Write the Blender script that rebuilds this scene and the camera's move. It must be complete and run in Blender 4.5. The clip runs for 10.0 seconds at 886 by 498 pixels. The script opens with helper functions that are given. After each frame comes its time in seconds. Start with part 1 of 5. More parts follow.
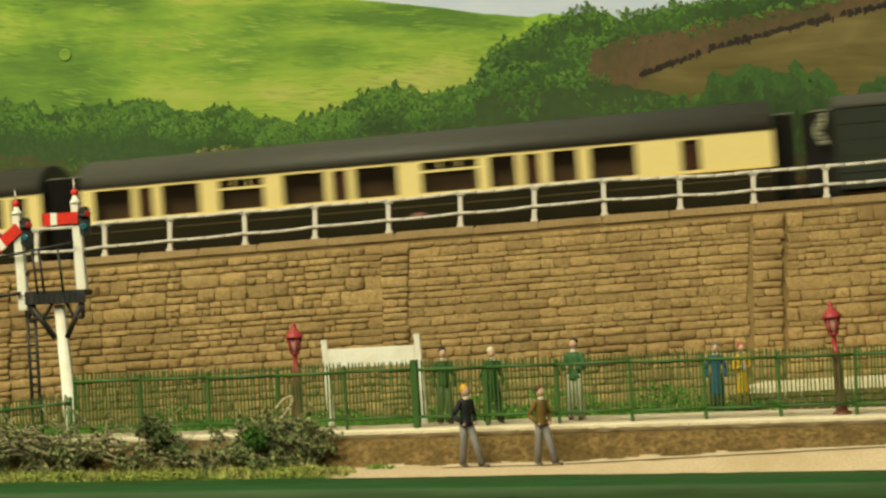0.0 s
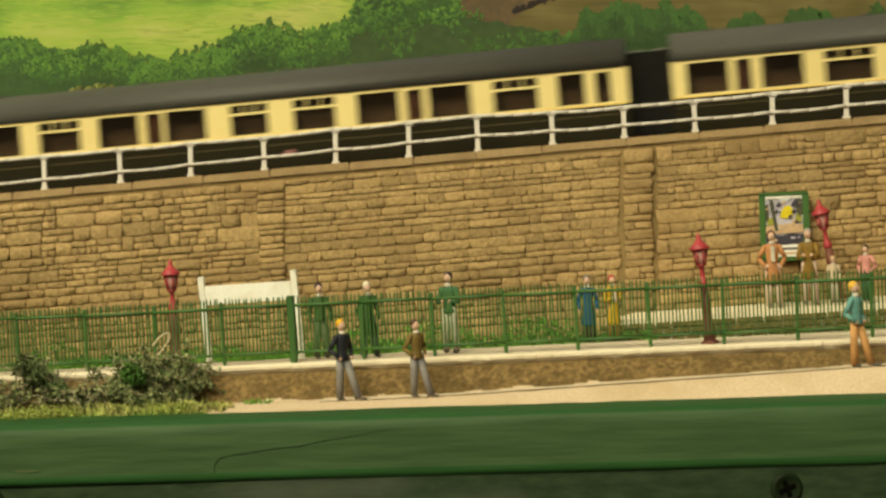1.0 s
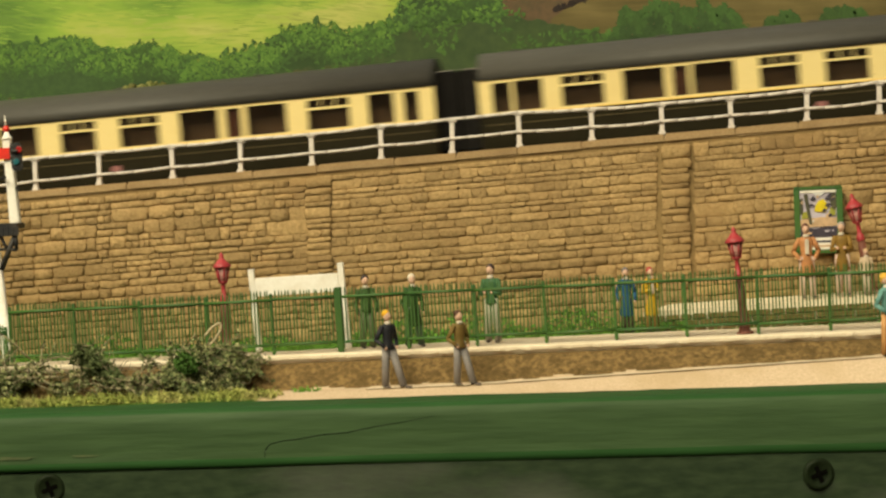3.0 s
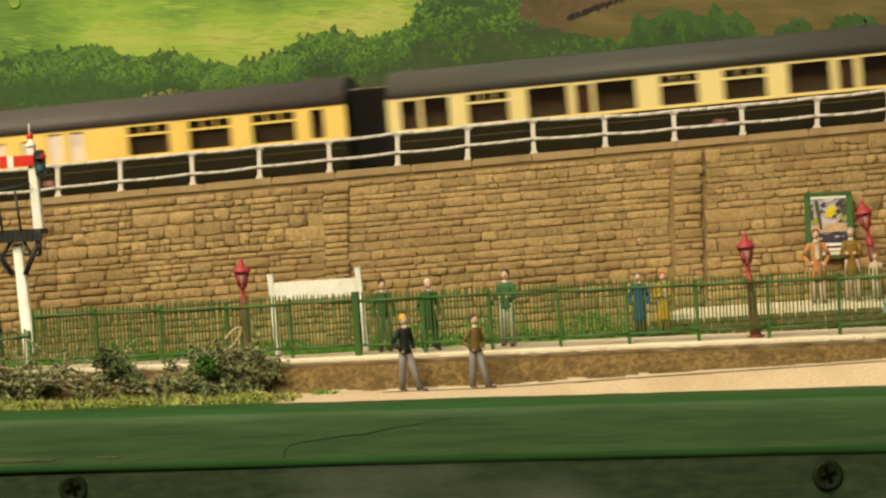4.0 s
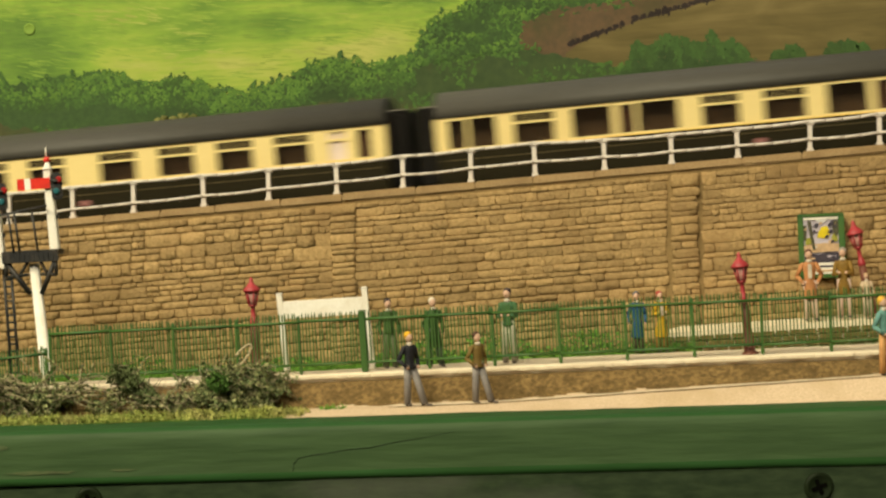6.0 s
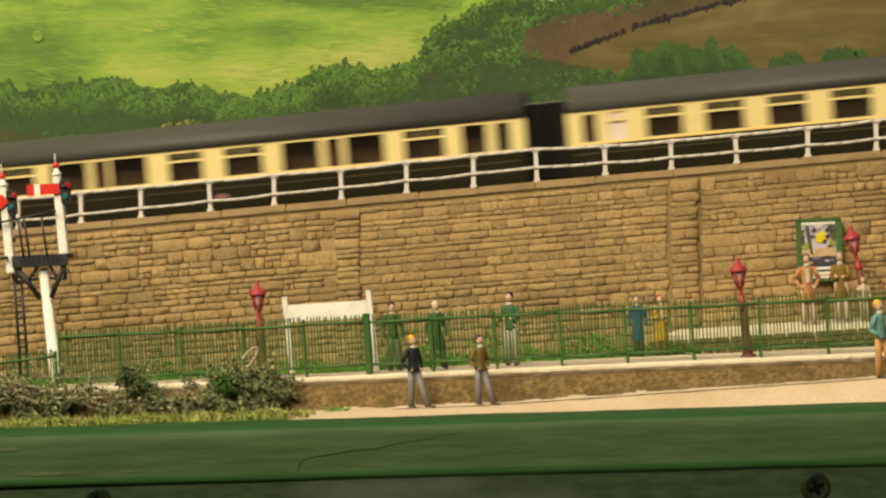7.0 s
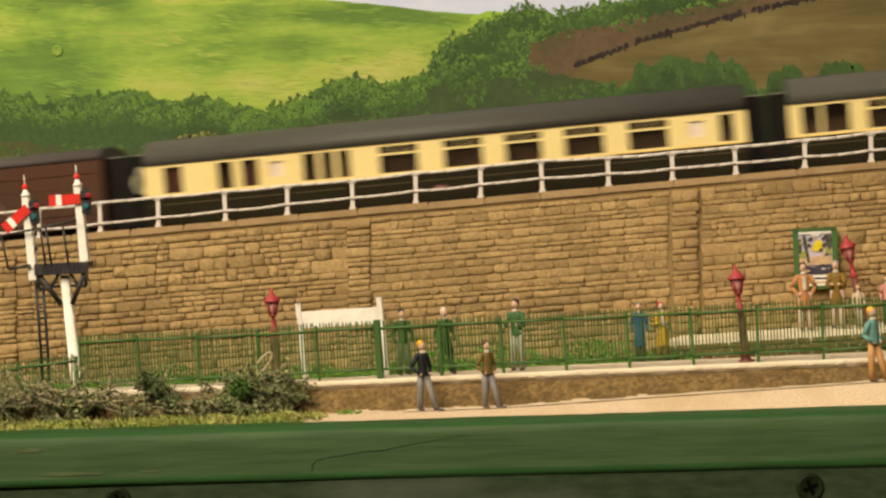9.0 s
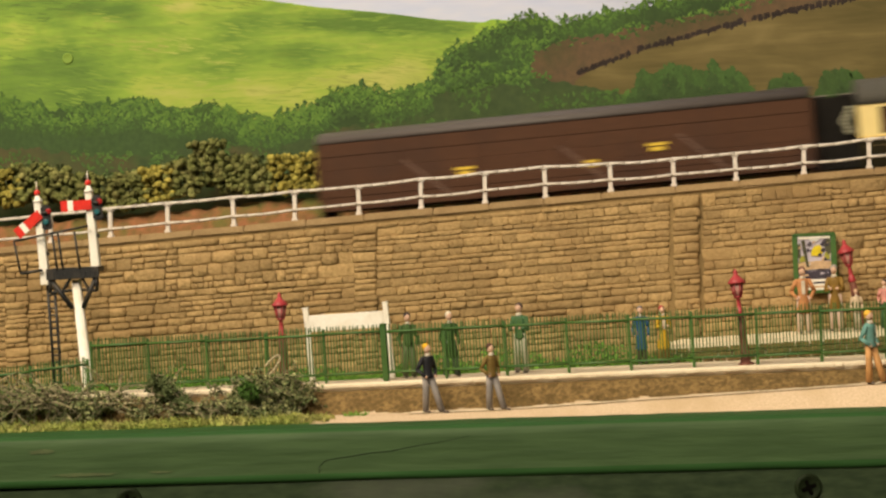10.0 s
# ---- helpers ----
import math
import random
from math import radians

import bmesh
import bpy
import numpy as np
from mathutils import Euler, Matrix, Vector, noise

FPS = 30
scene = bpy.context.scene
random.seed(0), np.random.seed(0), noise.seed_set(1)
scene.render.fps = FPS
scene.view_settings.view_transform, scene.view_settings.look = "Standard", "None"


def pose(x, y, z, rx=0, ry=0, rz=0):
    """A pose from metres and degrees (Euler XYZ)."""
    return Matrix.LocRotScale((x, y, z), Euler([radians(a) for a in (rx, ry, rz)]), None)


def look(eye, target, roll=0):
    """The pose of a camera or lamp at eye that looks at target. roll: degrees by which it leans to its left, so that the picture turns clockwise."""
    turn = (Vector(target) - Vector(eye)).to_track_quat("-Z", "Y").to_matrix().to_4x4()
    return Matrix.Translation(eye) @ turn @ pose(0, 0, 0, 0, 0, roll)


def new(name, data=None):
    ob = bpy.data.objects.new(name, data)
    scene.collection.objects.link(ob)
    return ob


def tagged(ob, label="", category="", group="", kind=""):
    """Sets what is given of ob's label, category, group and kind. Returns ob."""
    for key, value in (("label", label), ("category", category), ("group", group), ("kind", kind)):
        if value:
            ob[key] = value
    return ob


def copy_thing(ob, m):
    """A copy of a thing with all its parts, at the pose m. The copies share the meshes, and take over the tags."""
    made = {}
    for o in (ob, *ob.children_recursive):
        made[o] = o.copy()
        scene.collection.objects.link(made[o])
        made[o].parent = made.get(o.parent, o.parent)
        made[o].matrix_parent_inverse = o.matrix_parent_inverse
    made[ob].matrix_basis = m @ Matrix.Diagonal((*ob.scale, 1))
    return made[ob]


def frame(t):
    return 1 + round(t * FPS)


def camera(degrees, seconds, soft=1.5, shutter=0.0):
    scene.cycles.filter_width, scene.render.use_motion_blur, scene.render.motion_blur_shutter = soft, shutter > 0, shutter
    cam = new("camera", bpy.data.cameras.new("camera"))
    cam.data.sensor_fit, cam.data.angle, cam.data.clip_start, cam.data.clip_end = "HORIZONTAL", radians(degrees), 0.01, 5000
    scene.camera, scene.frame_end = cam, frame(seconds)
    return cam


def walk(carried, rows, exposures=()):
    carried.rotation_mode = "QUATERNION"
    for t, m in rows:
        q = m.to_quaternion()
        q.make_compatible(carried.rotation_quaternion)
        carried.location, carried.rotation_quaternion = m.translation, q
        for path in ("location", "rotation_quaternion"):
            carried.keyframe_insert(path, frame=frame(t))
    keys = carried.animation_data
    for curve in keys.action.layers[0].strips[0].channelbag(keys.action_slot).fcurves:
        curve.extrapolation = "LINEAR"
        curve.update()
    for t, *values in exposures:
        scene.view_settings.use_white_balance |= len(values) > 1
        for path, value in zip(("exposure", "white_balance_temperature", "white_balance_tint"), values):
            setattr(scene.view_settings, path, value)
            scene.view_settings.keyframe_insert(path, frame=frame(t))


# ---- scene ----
MM = 0.001

# ---- camera ----
cam = camera(26.0, 10.0, soft=2.4, shutter=0.48)
walk(cam, [
    (0, pose(0.09368, -0.59373, 0.05265, 90.311, 2.608, 10.206)),
    (0.5, pose(0.09456, -0.59564, 0.05237, 89.684, 2.702, 8.782)),
    (1, pose(0.09622, -0.60016, 0.05236, 88.239, 3.078, 6.612)),
    (1.5, pose(0.09693, -0.60512, 0.05244, 87.722, 3.109, 6.864)),
    (2, pose(0.09741, -0.60994, 0.05261, 87.763, 3.122, 7.224)),
    (2.5, pose(0.09803, -0.61415, 0.05279, 87.943, 3.132, 7.545)),
    (4, pose(0.10021, -0.63027, 0.05293, 88.315, 3.161, 8.366)),
    (4.5, pose(0.10079, -0.63486, 0.05303, 88.427, 3.163, 8.367)),
    (5, pose(0.10157, -0.63986, 0.05322, 88.562, 3.163, 8.398)),
    (5.5, pose(0.10247, -0.64531, 0.05324, 88.775, 3.171, 8.443)),
    (7, pose(0.10506, -0.66116, 0.05335, 89.077, 3.195, 8.595)),
    (7.5, pose(0.10559, -0.66677, 0.05334, 89.143, 3.162, 8.624)),
    (8, pose(0.10660, -0.67273, 0.05349, 89.210, 3.167, 8.693)),
    (8.5, pose(0.10751, -0.67789, 0.05375, 89.258, 3.211, 8.764)),
    (9, pose(0.10853, -0.68408, 0.05370, 89.344, 3.179, 8.837)),
    (9.5, pose(0.10930, -0.68988, 0.05376, 89.417, 3.184, 8.892)),
    (10, pose(0.11029, -0.69632, 0.05380, 89.499, 3.200, 8.972)),
], exposures=((0, -0.16, 6500, -13), (0.5, -0.10, 6500, -10), (1, -0.04, 6500, -8), (2.5, 0.0, 6500, -2), (4.5, 0.0, 6500, 1), (5.5, 0.0, 6500, -1), (7.5, 0.02, 6500, 5), (8.5, 0.02, 6500, 9), (10, 0.02, 6500, 10)))

# ---- light: a hall with warm lamps over the layout ----
world = bpy.data.worlds.new("hall")
world.use_nodes = True
world.node_tree.nodes["Background"].inputs[0].default_value = (1.0, 0.9, 0.75, 1)
world.node_tree.nodes["Background"].inputs[1].default_value = 0.05
scene.world = world


def area_lamp(name, eye, target, sx, sy, watts, colour):
    data = bpy.data.lights.new(name, "AREA")
    data.shape, data.size, data.size_y = "RECTANGLE", sx, sy
    data.energy, data.color = watts, colour
    ob = new(name, data)
    ob.matrix_world = look(eye, target)
    return ob


area_lamp("layout_lamp", (-0.50, -0.75, 0.95), (-0.05, 0.05, 0.0), 1.2, 0.30, 22, (1.0, 0.85, 0.62))
area_lamp("hall_lamp", (-0.1, -1.9, 1.38), (0.1, -0.6, 0.0), 1.8, 0.6, 45, (1.0, 0.89, 0.70))


# ---- materials ----
def tex_nodes(name):
    m = bpy.data.materials.new(name)
    m.use_nodes = True
    nt = m.node_tree
    return m, nt, nt.nodes["Principled BSDF"]


def surface(name, c1, c2, rough=0.6, fine=900, coarse=90, bump=0.25, metal=0.0, stain=None, piece=0.0, depth=0.0004, stretch=(1, 1, 1), coord="Object", spec=0.4):
    """Paint or stuff with grain, larger stains, and a fine relief. piece: how much each object differs."""
    m, nt, bsdf = tex_nodes(name)
    L = nt.links.new
    tc = nt.nodes.new("ShaderNodeTexCoord")
    mp = nt.nodes.new("ShaderNodeMapping")
    mp.inputs["Scale"].default_value = stretch
    if coord == "World":
        geo = nt.nodes.new("ShaderNodeNewGeometry")
        L(geo.outputs["Position"], mp.inputs["Vector"])
    else:
        L(tc.outputs[coord], mp.inputs["Vector"])
    n1 = nt.nodes.new("ShaderNodeTexNoise")
    n1.inputs["Scale"].default_value, n1.inputs["Detail"].default_value = fine, 5
    n2 = nt.nodes.new("ShaderNodeTexNoise")
    n2.inputs["Scale"].default_value, n2.inputs["Detail"].default_value = coarse, 4
    for n in (n1, n2):
        L(mp.outputs[0], n.inputs["Vector"])
    r1 = nt.nodes.new("ShaderNodeMapRange")
    r1.inputs[1].default_value, r1.inputs[2].default_value = 0.3, 0.7
    L(n1.outputs[0], r1.inputs[0])
    mix = nt.nodes.new("ShaderNodeMix")
    mix.data_type = "RGBA"
    mix.inputs[6].default_value, mix.inputs[7].default_value = (*c1, 1), (*c2, 1)
    L(r1.outputs[0], mix.inputs[0])
    out = mix.outputs[2]
    r2 = nt.nodes.new("ShaderNodeMapRange")
    r2.inputs[1].default_value, r2.inputs[2].default_value = 0.48, 0.68
    L(n2.outputs[0], r2.inputs[0])
    st = stain or tuple(0.62 * v for v in c1)
    mix2 = nt.nodes.new("ShaderNodeMix")
    mix2.data_type = "RGBA"
    mix2.inputs[7].default_value = (*st, 1)
    sc = nt.nodes.new("ShaderNodeMath")
    sc.operation = "MULTIPLY"
    sc.inputs[1].default_value = 0.7
    L(r2.outputs[0], sc.inputs[0])
    L(sc.outputs[0], mix2.inputs[0])
    L(out, mix2.inputs[6])
    out = mix2.outputs[2]
    if piece:
        oi = nt.nodes.new("ShaderNodeObjectInfo")
        isl = nt.nodes.new("ShaderNodeNewGeometry")
        add = nt.nodes.new("ShaderNodeMath")
        add.operation = "ADD"
        L(oi.outputs["Random"], add.inputs[0])
        L(isl.outputs["Random Per Island"], add.inputs[1])
        fr = nt.nodes.new("ShaderNodeMath")
        fr.operation = "FRACT"
        L(add.outputs[0], fr.inputs[0])
        rr = nt.nodes.new("ShaderNodeMapRange")
        rr.inputs[3].default_value, rr.inputs[4].default_value = 1 - piece, 1 + piece
        L(fr.outputs[0], rr.inputs[0])
        hs = nt.nodes.new("ShaderNodeHueSaturation")
        L(rr.outputs[0], hs.inputs["Value"])
        L(out, hs.inputs["Color"])
        out = hs.outputs[0]
    L(out, bsdf.inputs["Base Color"])
    rg = nt.nodes.new("ShaderNodeMapRange")
    rg.inputs[3].default_value, rg.inputs[4].default_value = max(0.05, rough - 0.12), min(1, rough + 0.12)
    L(n2.outputs[0], rg.inputs[0])
    L(rg.outputs[0], bsdf.inputs["Roughness"])
    bsdf.inputs["Metallic"].default_value = metal
    bsdf.inputs["Specular IOR Level"].default_value = spec
    bp = nt.nodes.new("ShaderNodeBump")
    bp.inputs["Strength"].default_value, bp.inputs["Distance"].default_value = bump, depth
    L(n1.outputs[0], bp.inputs["Height"])
    L(bp.outputs[0], bsdf.inputs["Normal"])
    return m


M = {}
M["stone"] = surface("moulded_stone", (0.435, 0.292, 0.132), (0.280, 0.184, 0.078), 0.8, 900, 40, 0.9, stain=(0.30, 0.19, 0.083), piece=0.19, depth=0.0006, coord="World", spec=0.2)
M["mortar"] = surface("dark_mortar", (0.31, 0.207, 0.090), (0.235, 0.157, 0.067), 0.9, 1800, 70, 0.5, coord="World", spec=0.1)
M["coping"] = surface("coping_stone", (0.40, 0.275, 0.140), (0.30, 0.20, 0.098), 0.8, 1300, 80, 0.5, stain=(0.24, 0.155, 0.075), piece=0.06, coord="World", spec=0.2)
M["rail_white"] = surface("weathered_white", (0.72, 0.66, 0.60), (0.58, 0.51, 0.45), 0.6, 1500, 160, 0.25, stain=(0.58, 0.51, 0.45))
M["white"] = surface("white_paint", (0.88, 0.84, 0.76), (0.80, 0.75, 0.66), 0.5, 900, 90, 0.15, stain=(0.68, 0.6, 0.48))
M["fence"] = surface("fence_green", (0.058, 0.132, 0.025), (0.044, 0.102, 0.019), 0.5, 1500, 120, 0.2, piece=0.12, stain=(0.03, 0.10, 0.03))
M["lamp_red"] = surface("lamp_red", (0.44, 0.045, 0.055), (0.33, 0.03, 0.036), 0.45, 1600, 200, 0.2)
M["lamp_brown"] = surface("lamp_brown", (0.23, 0.078, 0.048), (0.16, 0.055, 0.034), 0.55, 1600, 200, 0.25)
M["signal_red"] = surface("signal_red", (0.70, 0.035, 0.022), (0.60, 0.025, 0.016), 0.4, 1500, 200, 0.1)
M["black"] = surface("black_metal", (0.022, 0.022, 0.022), (0.012, 0.012, 0.013), 0.5, 1500, 200, 0.2, stain=(0.05, 0.04, 0.03))
M["lens_blue"] = surface("blue_lens", (0.03, 0.13, 0.15), (0.02, 0.09, 0.11), 0.2, 600, 200, 0.0)
M["lens_red"] = surface("red_lens", (0.35, 0.02, 0.02), (0.25, 0.015, 0.015), 0.2, 600, 200, 0.0)
M["beam"] = surface("green_gloss_timber", (0.053, 0.094, 0.036), (0.036, 0.067, 0.025), 0.62, 420, 26, 0.5, stain=(0.036, 0.062, 0.022), stretch=(0.10, 1, 1), depth=0.0008, spec=0.15)
M["board"] = surface("dark_board", (0.034, 0.052, 0.024), (0.018, 0.030, 0.014), 0.75, 420, 26, 0.7, stain=(0.14, 0.14, 0.115), stretch=(0.35, 1, 1), spec=0.12)
M["screw"] = surface("painted_screw", (0.016, 0.024, 0.010), (0.009, 0.014, 0.006), 0.45, 900, 200, 0.3, spec=0.08)
M["road"] = surface("sandy_road", (0.69, 0.53, 0.37), (0.55, 0.41, 0.27), 0.9, 1100, 50, 0.8, stain=(0.52, 0.38, 0.23), coord="World", spec=0.1)
M["platform"] = surface("pale_paving", (0.84, 0.73, 0.56), (0.77, 0.65, 0.47), 0.85, 1500, 60, 0.4, stain=(0.68, 0.56, 0.40), coord="World", spec=0.15)
M["earth"] = surface("bare_earth", (0.28, 0.180, 0.073), (0.10, 0.066, 0.026), 0.95, 620, 170, 1.0, stain=(0.10, 0.066, 0.026), coord="World", spec=0.1, depth=0.001)
M["turf"] = surface("scatter_turf", (0.115, 0.19, 0.034), (0.065, 0.125, 0.022), 0.95, 1600, 90, 0.9, stain=(0.15, 0.14, 0.035), coord="World", spec=0.1, depth=0.001)
M["red_earth"] = surface("reddish_earth", (0.30, 0.125, 0.060), (0.15, 0.095, 0.038), 0.95, 260, 60, 0.7, stain=(0.075, 0.125, 0.028), coord="World", spec=0.1, depth=0.001)
M["grass"] = surface("yellow_green_grass", (0.36, 0.37, 0.098), (0.21, 0.255, 0.060), 0.9, 400, 60, 0.2, stain=(0.46, 0.37, 0.17), piece=0.5, coord="World", spec=0.1)
M["leaf_bright"] = surface("bright_leaf", (0.16, 0.32, 0.048), (0.095, 0.215, 0.032), 0.9, 500, 90, 0.2, piece=0.4, coord="World", spec=0.1)
M["lichen"] = surface("grey_green_lichen", (0.33, 0.34, 0.15), (0.175, 0.195, 0.082), 0.95, 700, 80, 0.3, stain=(0.42, 0.38, 0.20), piece=0.5, coord="World", spec=0.1)
# own colour of some foliage; inside lumpy bushes it stands in for shade
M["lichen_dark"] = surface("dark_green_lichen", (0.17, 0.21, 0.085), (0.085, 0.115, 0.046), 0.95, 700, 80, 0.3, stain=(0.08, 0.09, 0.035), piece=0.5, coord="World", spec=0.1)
M["moss"] = surface("green_moss", (0.10, 0.19, 0.04), (0.055, 0.115, 0.024), 0.95, 700, 120, 0.3, piece=0.4, coord="World", spec=0.1)
M["lichen_olive"] = surface("olive_lichen", (0.19, 0.195, 0.062), (0.085, 0.10, 0.030), 0.95, 900, 150, 0.6, stain=(0.27, 0.25, 0.095), piece=0.45, coord="World", spec=0.1)
M["lichen_yellow"] = surface("yellow_lichen", (0.40, 0.33, 0.070), (0.20, 0.19, 0.045), 0.95, 700, 120, 0.3, piece=0.4, coord="World", spec=0.1)
M["twig"] = surface("pale_twig", (0.36, 0.31, 0.19), (0.18, 0.15, 0.09), 0.9, 900, 120, 0.3, piece=0.4, coord="World", spec=0.1)
M["ballast"] = surface("ballast", (0.16, 0.13, 0.10), (0.07, 0.06, 0.05), 0.95, 900, 60, 0.9, coord="World", depth=0.001)
M["edge_green"] = surface("fresh_green_paint", (0.026, 0.080, 0.020), (0.020, 0.062, 0.015), 0.62, 420, 40, 0.3, stretch=(0.1, 1, 1), spec=0.15)
M["worn_paint"] = surface("worn_olive_paint", (0.088, 0.108, 0.042), (0.052, 0.086, 0.030), 0.6, 700, 160, 0.3)
M["crest"] = surface("dull_pink_crest", (0.40, 0.17, 0.16), (0.28, 0.11, 0.10), 0.5, 900, 200, 0.0)
M["slot"] = surface("slot_shadow", (0.004, 0.004, 0.003), (0.003, 0.003, 0.002), 0.9, 900, 200, 0.0, spec=0.0)
M["steel"] = surface("rail_steel", (0.30, 0.24, 0.18), (0.16, 0.11, 0.08), 0.4, 900, 100, 0.2, metal=0.8)
M["wood"] = surface("sleeper_wood", (0.06, 0.045, 0.032), (0.035, 0.028, 0.02), 0.9, 900, 100, 0.3)
M["cream"] = surface("cream_paint", (0.80, 0.64, 0.28), (0.77, 0.605, 0.255), 0.4, 700, 30, 0.05, stain=(0.72, 0.55, 0.22))
M["cream_gold"] = surface("golden_cream_paint", (0.84, 0.585, 0.155), (0.80, 0.545, 0.135), 0.4, 700, 30, 0.05, stain=(0.72, 0.43, 0.07))
M["chocolate"] = surface("chocolate_paint", (0.022, 0.018, 0.008), (0.016, 0.013, 0.006), 0.7, 700, 40, 0.05, spec=0.06)
M["door_brown"] = surface("varnished_brown", (0.19, 0.062, 0.028), (0.13, 0.042, 0.02), 0.4, 700, 60, 0.05)
M["compartment"] = surface("dim_compartment", (0.23, 0.125, 0.052), (0.13, 0.072, 0.030), 0.8, 300, 60, 0.1)
M["roof"] = surface("grey_roof", (0.064, 0.059, 0.048), (0.049, 0.046, 0.038), 0.65, 900, 25, 0.15, stain=(0.088, 0.081, 0.068), stretch=(0.3, 1, 1))
M["roof_brown"] = surface("brownish_grey_roof", (0.090, 0.075, 0.070), (0.070, 0.058, 0.054), 0.65, 900, 25, 0.15, stain=(0.115, 0.095, 0.085), stretch=(0.3, 1, 1))
M["van_brown"] = surface("van_brown", (0.078, 0.030, 0.012), (0.055, 0.021, 0.008), 0.6, 700, 30, 0.12, stain=(0.035, 0.016, 0.010), spec=0.25)
M["dark_green"] = surface("dark_green_coach", (0.012, 0.016, 0.006), (0.008, 0.011, 0.004), 0.6, 700, 40, 0.08)
M["frosted"] = surface("frosted_pane", (0.78, 0.64, 0.55), (0.72, 0.58, 0.50), 0.4, 700, 60, 0.0)
M["yellow_mark"] = surface("yellow_mark", (0.70, 0.48, 0.05), (0.62, 0.42, 0.04), 0.5, 700, 60, 0.0)
M["bellows"] = surface("grey_bellows", (0.018, 0.014, 0.010), (0.010, 0.008, 0.006), 0.9, 900, 200, 0.3)
M["room"] = surface("hall_paint", (0.55, 0.50, 0.42), (0.52, 0.47, 0.39), 0.8, 40, 3, 0.1)
M["room_floor"] = surface("hall_floor", (0.20, 0.15, 0.10), (0.16, 0.12, 0.08), 0.6, 30, 4, 0.1)

m, nt, bsdf = tex_nodes("tinted_glass")
bsdf.inputs["Base Color"].default_value = (0.02, 0.016, 0.012, 1)
bsdf.inputs["Roughness"].default_value, bsdf.inputs["Alpha"].default_value = 0.08, 0.25
M["glass"] = m


def plain(name, c, rough=0.6):
    if name not in M:
        M[name] = surface(name, c, tuple(0.82 * v for v in c), rough, 1200, 250, 0.15, spec=0.25)
    return M[name]


# ---- mesh tools ----
def box(bm, c, s, bevel=0.0, rot=None, mi=0):
    r = bmesh.ops.create_cube(bm, size=1.0)
    vs = r["verts"]
    bmesh.ops.scale(bm, vec=s, verts=vs)
    if bevel:
        es = list({e for v in vs for e in v.link_edges})
        q = bmesh.ops.bevel(bm, geom=es, offset=bevel, segments=2, affect="EDGES")
        vs = list({v for f in q["faces"] for v in f.verts} | {v for v in vs if v.is_valid})
    if rot is not None:
        bmesh.ops.rotate(bm, cent=(0, 0, 0), matrix=rot, verts=vs)
    bmesh.ops.translate(bm, vec=c, verts=vs)
    if mi:
        for f in {f for v in vs for f in v.link_faces}:
            f.material_index = mi
    return vs


def tube(bm, p0, p1, r0, r1=None, n=10, mi=0):
    p0, p1 = Vector(p0), Vector(p1)
    d = p1 - p0
    m4 = Matrix.Translation((p0 + p1) / 2) @ d.to_track_quat("Z", "Y").to_matrix().to_4x4()
    r = bmesh.ops.create_cone(bm, cap_ends=True, segments=n, radius1=r0, radius2=r0 if r1 is None else r1, depth=d.length, matrix=m4)
    for f in {f for v in r["verts"] for f in v.link_faces}:
        f.smooth = len(f.verts) == 4
        f.material_index = mi
    return r["verts"]


def ball(bm, c, r, squash=(1, 1, 1), mi=0, sub=2):
    q = bmesh.ops.create_icosphere(bm, subdivisions=sub, radius=r)
    bmesh.ops.scale(bm, vec=squash, verts=q["verts"])
    bmesh.ops.translate(bm, vec=c, verts=q["verts"])
    for f in {f for v in q["verts"] for f in v.link_faces}:
        f.smooth, f.material_index = True, mi
    return q["verts"]


def lathe(bm, profile, n=12, at=(0, 0, 0), mi=0):
    rings = []
    for r, z in profile:
        rings.append([bm.verts.new((at[0] + r * math.cos(2 * math.pi * k / n), at[1] + r * math.sin(2 * math.pi * k / n), at[2] + z)) for k in range(n)])
    for a, b in zip(rings, rings[1:]):
        for k in range(n):
            f = bm.faces.new((a[k], a[(k + 1) % n], b[(k + 1) % n], b[k]))
            f.smooth, f.material_index = True, mi
    for ring in (rings[0][::-1], rings[-1]):
        bm.faces.new(ring).material_index = mi


def mesh_of(name, bm, *mats):
    bmesh.ops.recalc_face_normals(bm, faces=bm.faces)
    me = bpy.data.meshes.new(name)
    bm.to_mesh(me)
    bm.free()
    for mt in mats:
        me.materials.append(mt)
    return me


def part(name, bm, mat, parent, label=""):
    mats = mat if isinstance(mat, (list, tuple)) else [mat]
    ob = new(name, mesh_of(name, bm, *mats))
    if parent:
        ob.parent = parent
    return tagged(ob, label)


def thing(name, label, category, m=None, group="", kind=""):
    ob = new(name)
    ob.empty_display_size = 0.01
    ob.matrix_basis = m or Matrix()
    return tagged(ob, label, category, group, kind)


def raw(name, verts, faces, mat, parent=None, label="", smooth=False):
    me = bpy.data.meshes.new(name)
    me.from_pydata(verts, [], faces)
    if smooth:
        me.shade_smooth()
    me.materials.append(mat)
    ob = new(name, me)
    if parent:
        ob.parent = parent
    return tagged(ob, label)


def interp(x, pts):
    return float(np.interp(x, [p[0] for p in pts], [p[1] for p in pts]))


rng = random.Random(7)
SLOPE = 0.0327


def track_z(x):
    """Top of the rails: the line climbs."""
    return 0.0504 + SLOPE * x


def road_z(x):
    return -0.0104 + 0.027 * max(0.0, x - 0.02)


# ---- the hall round the layout ----
def slab(name, c, s, mat, label, category):
    bm = bmesh.new()
    box(bm, c, s)
    ob = part(name, bm, mat, None, label)
    return tagged(ob, category=category, kind="structure")


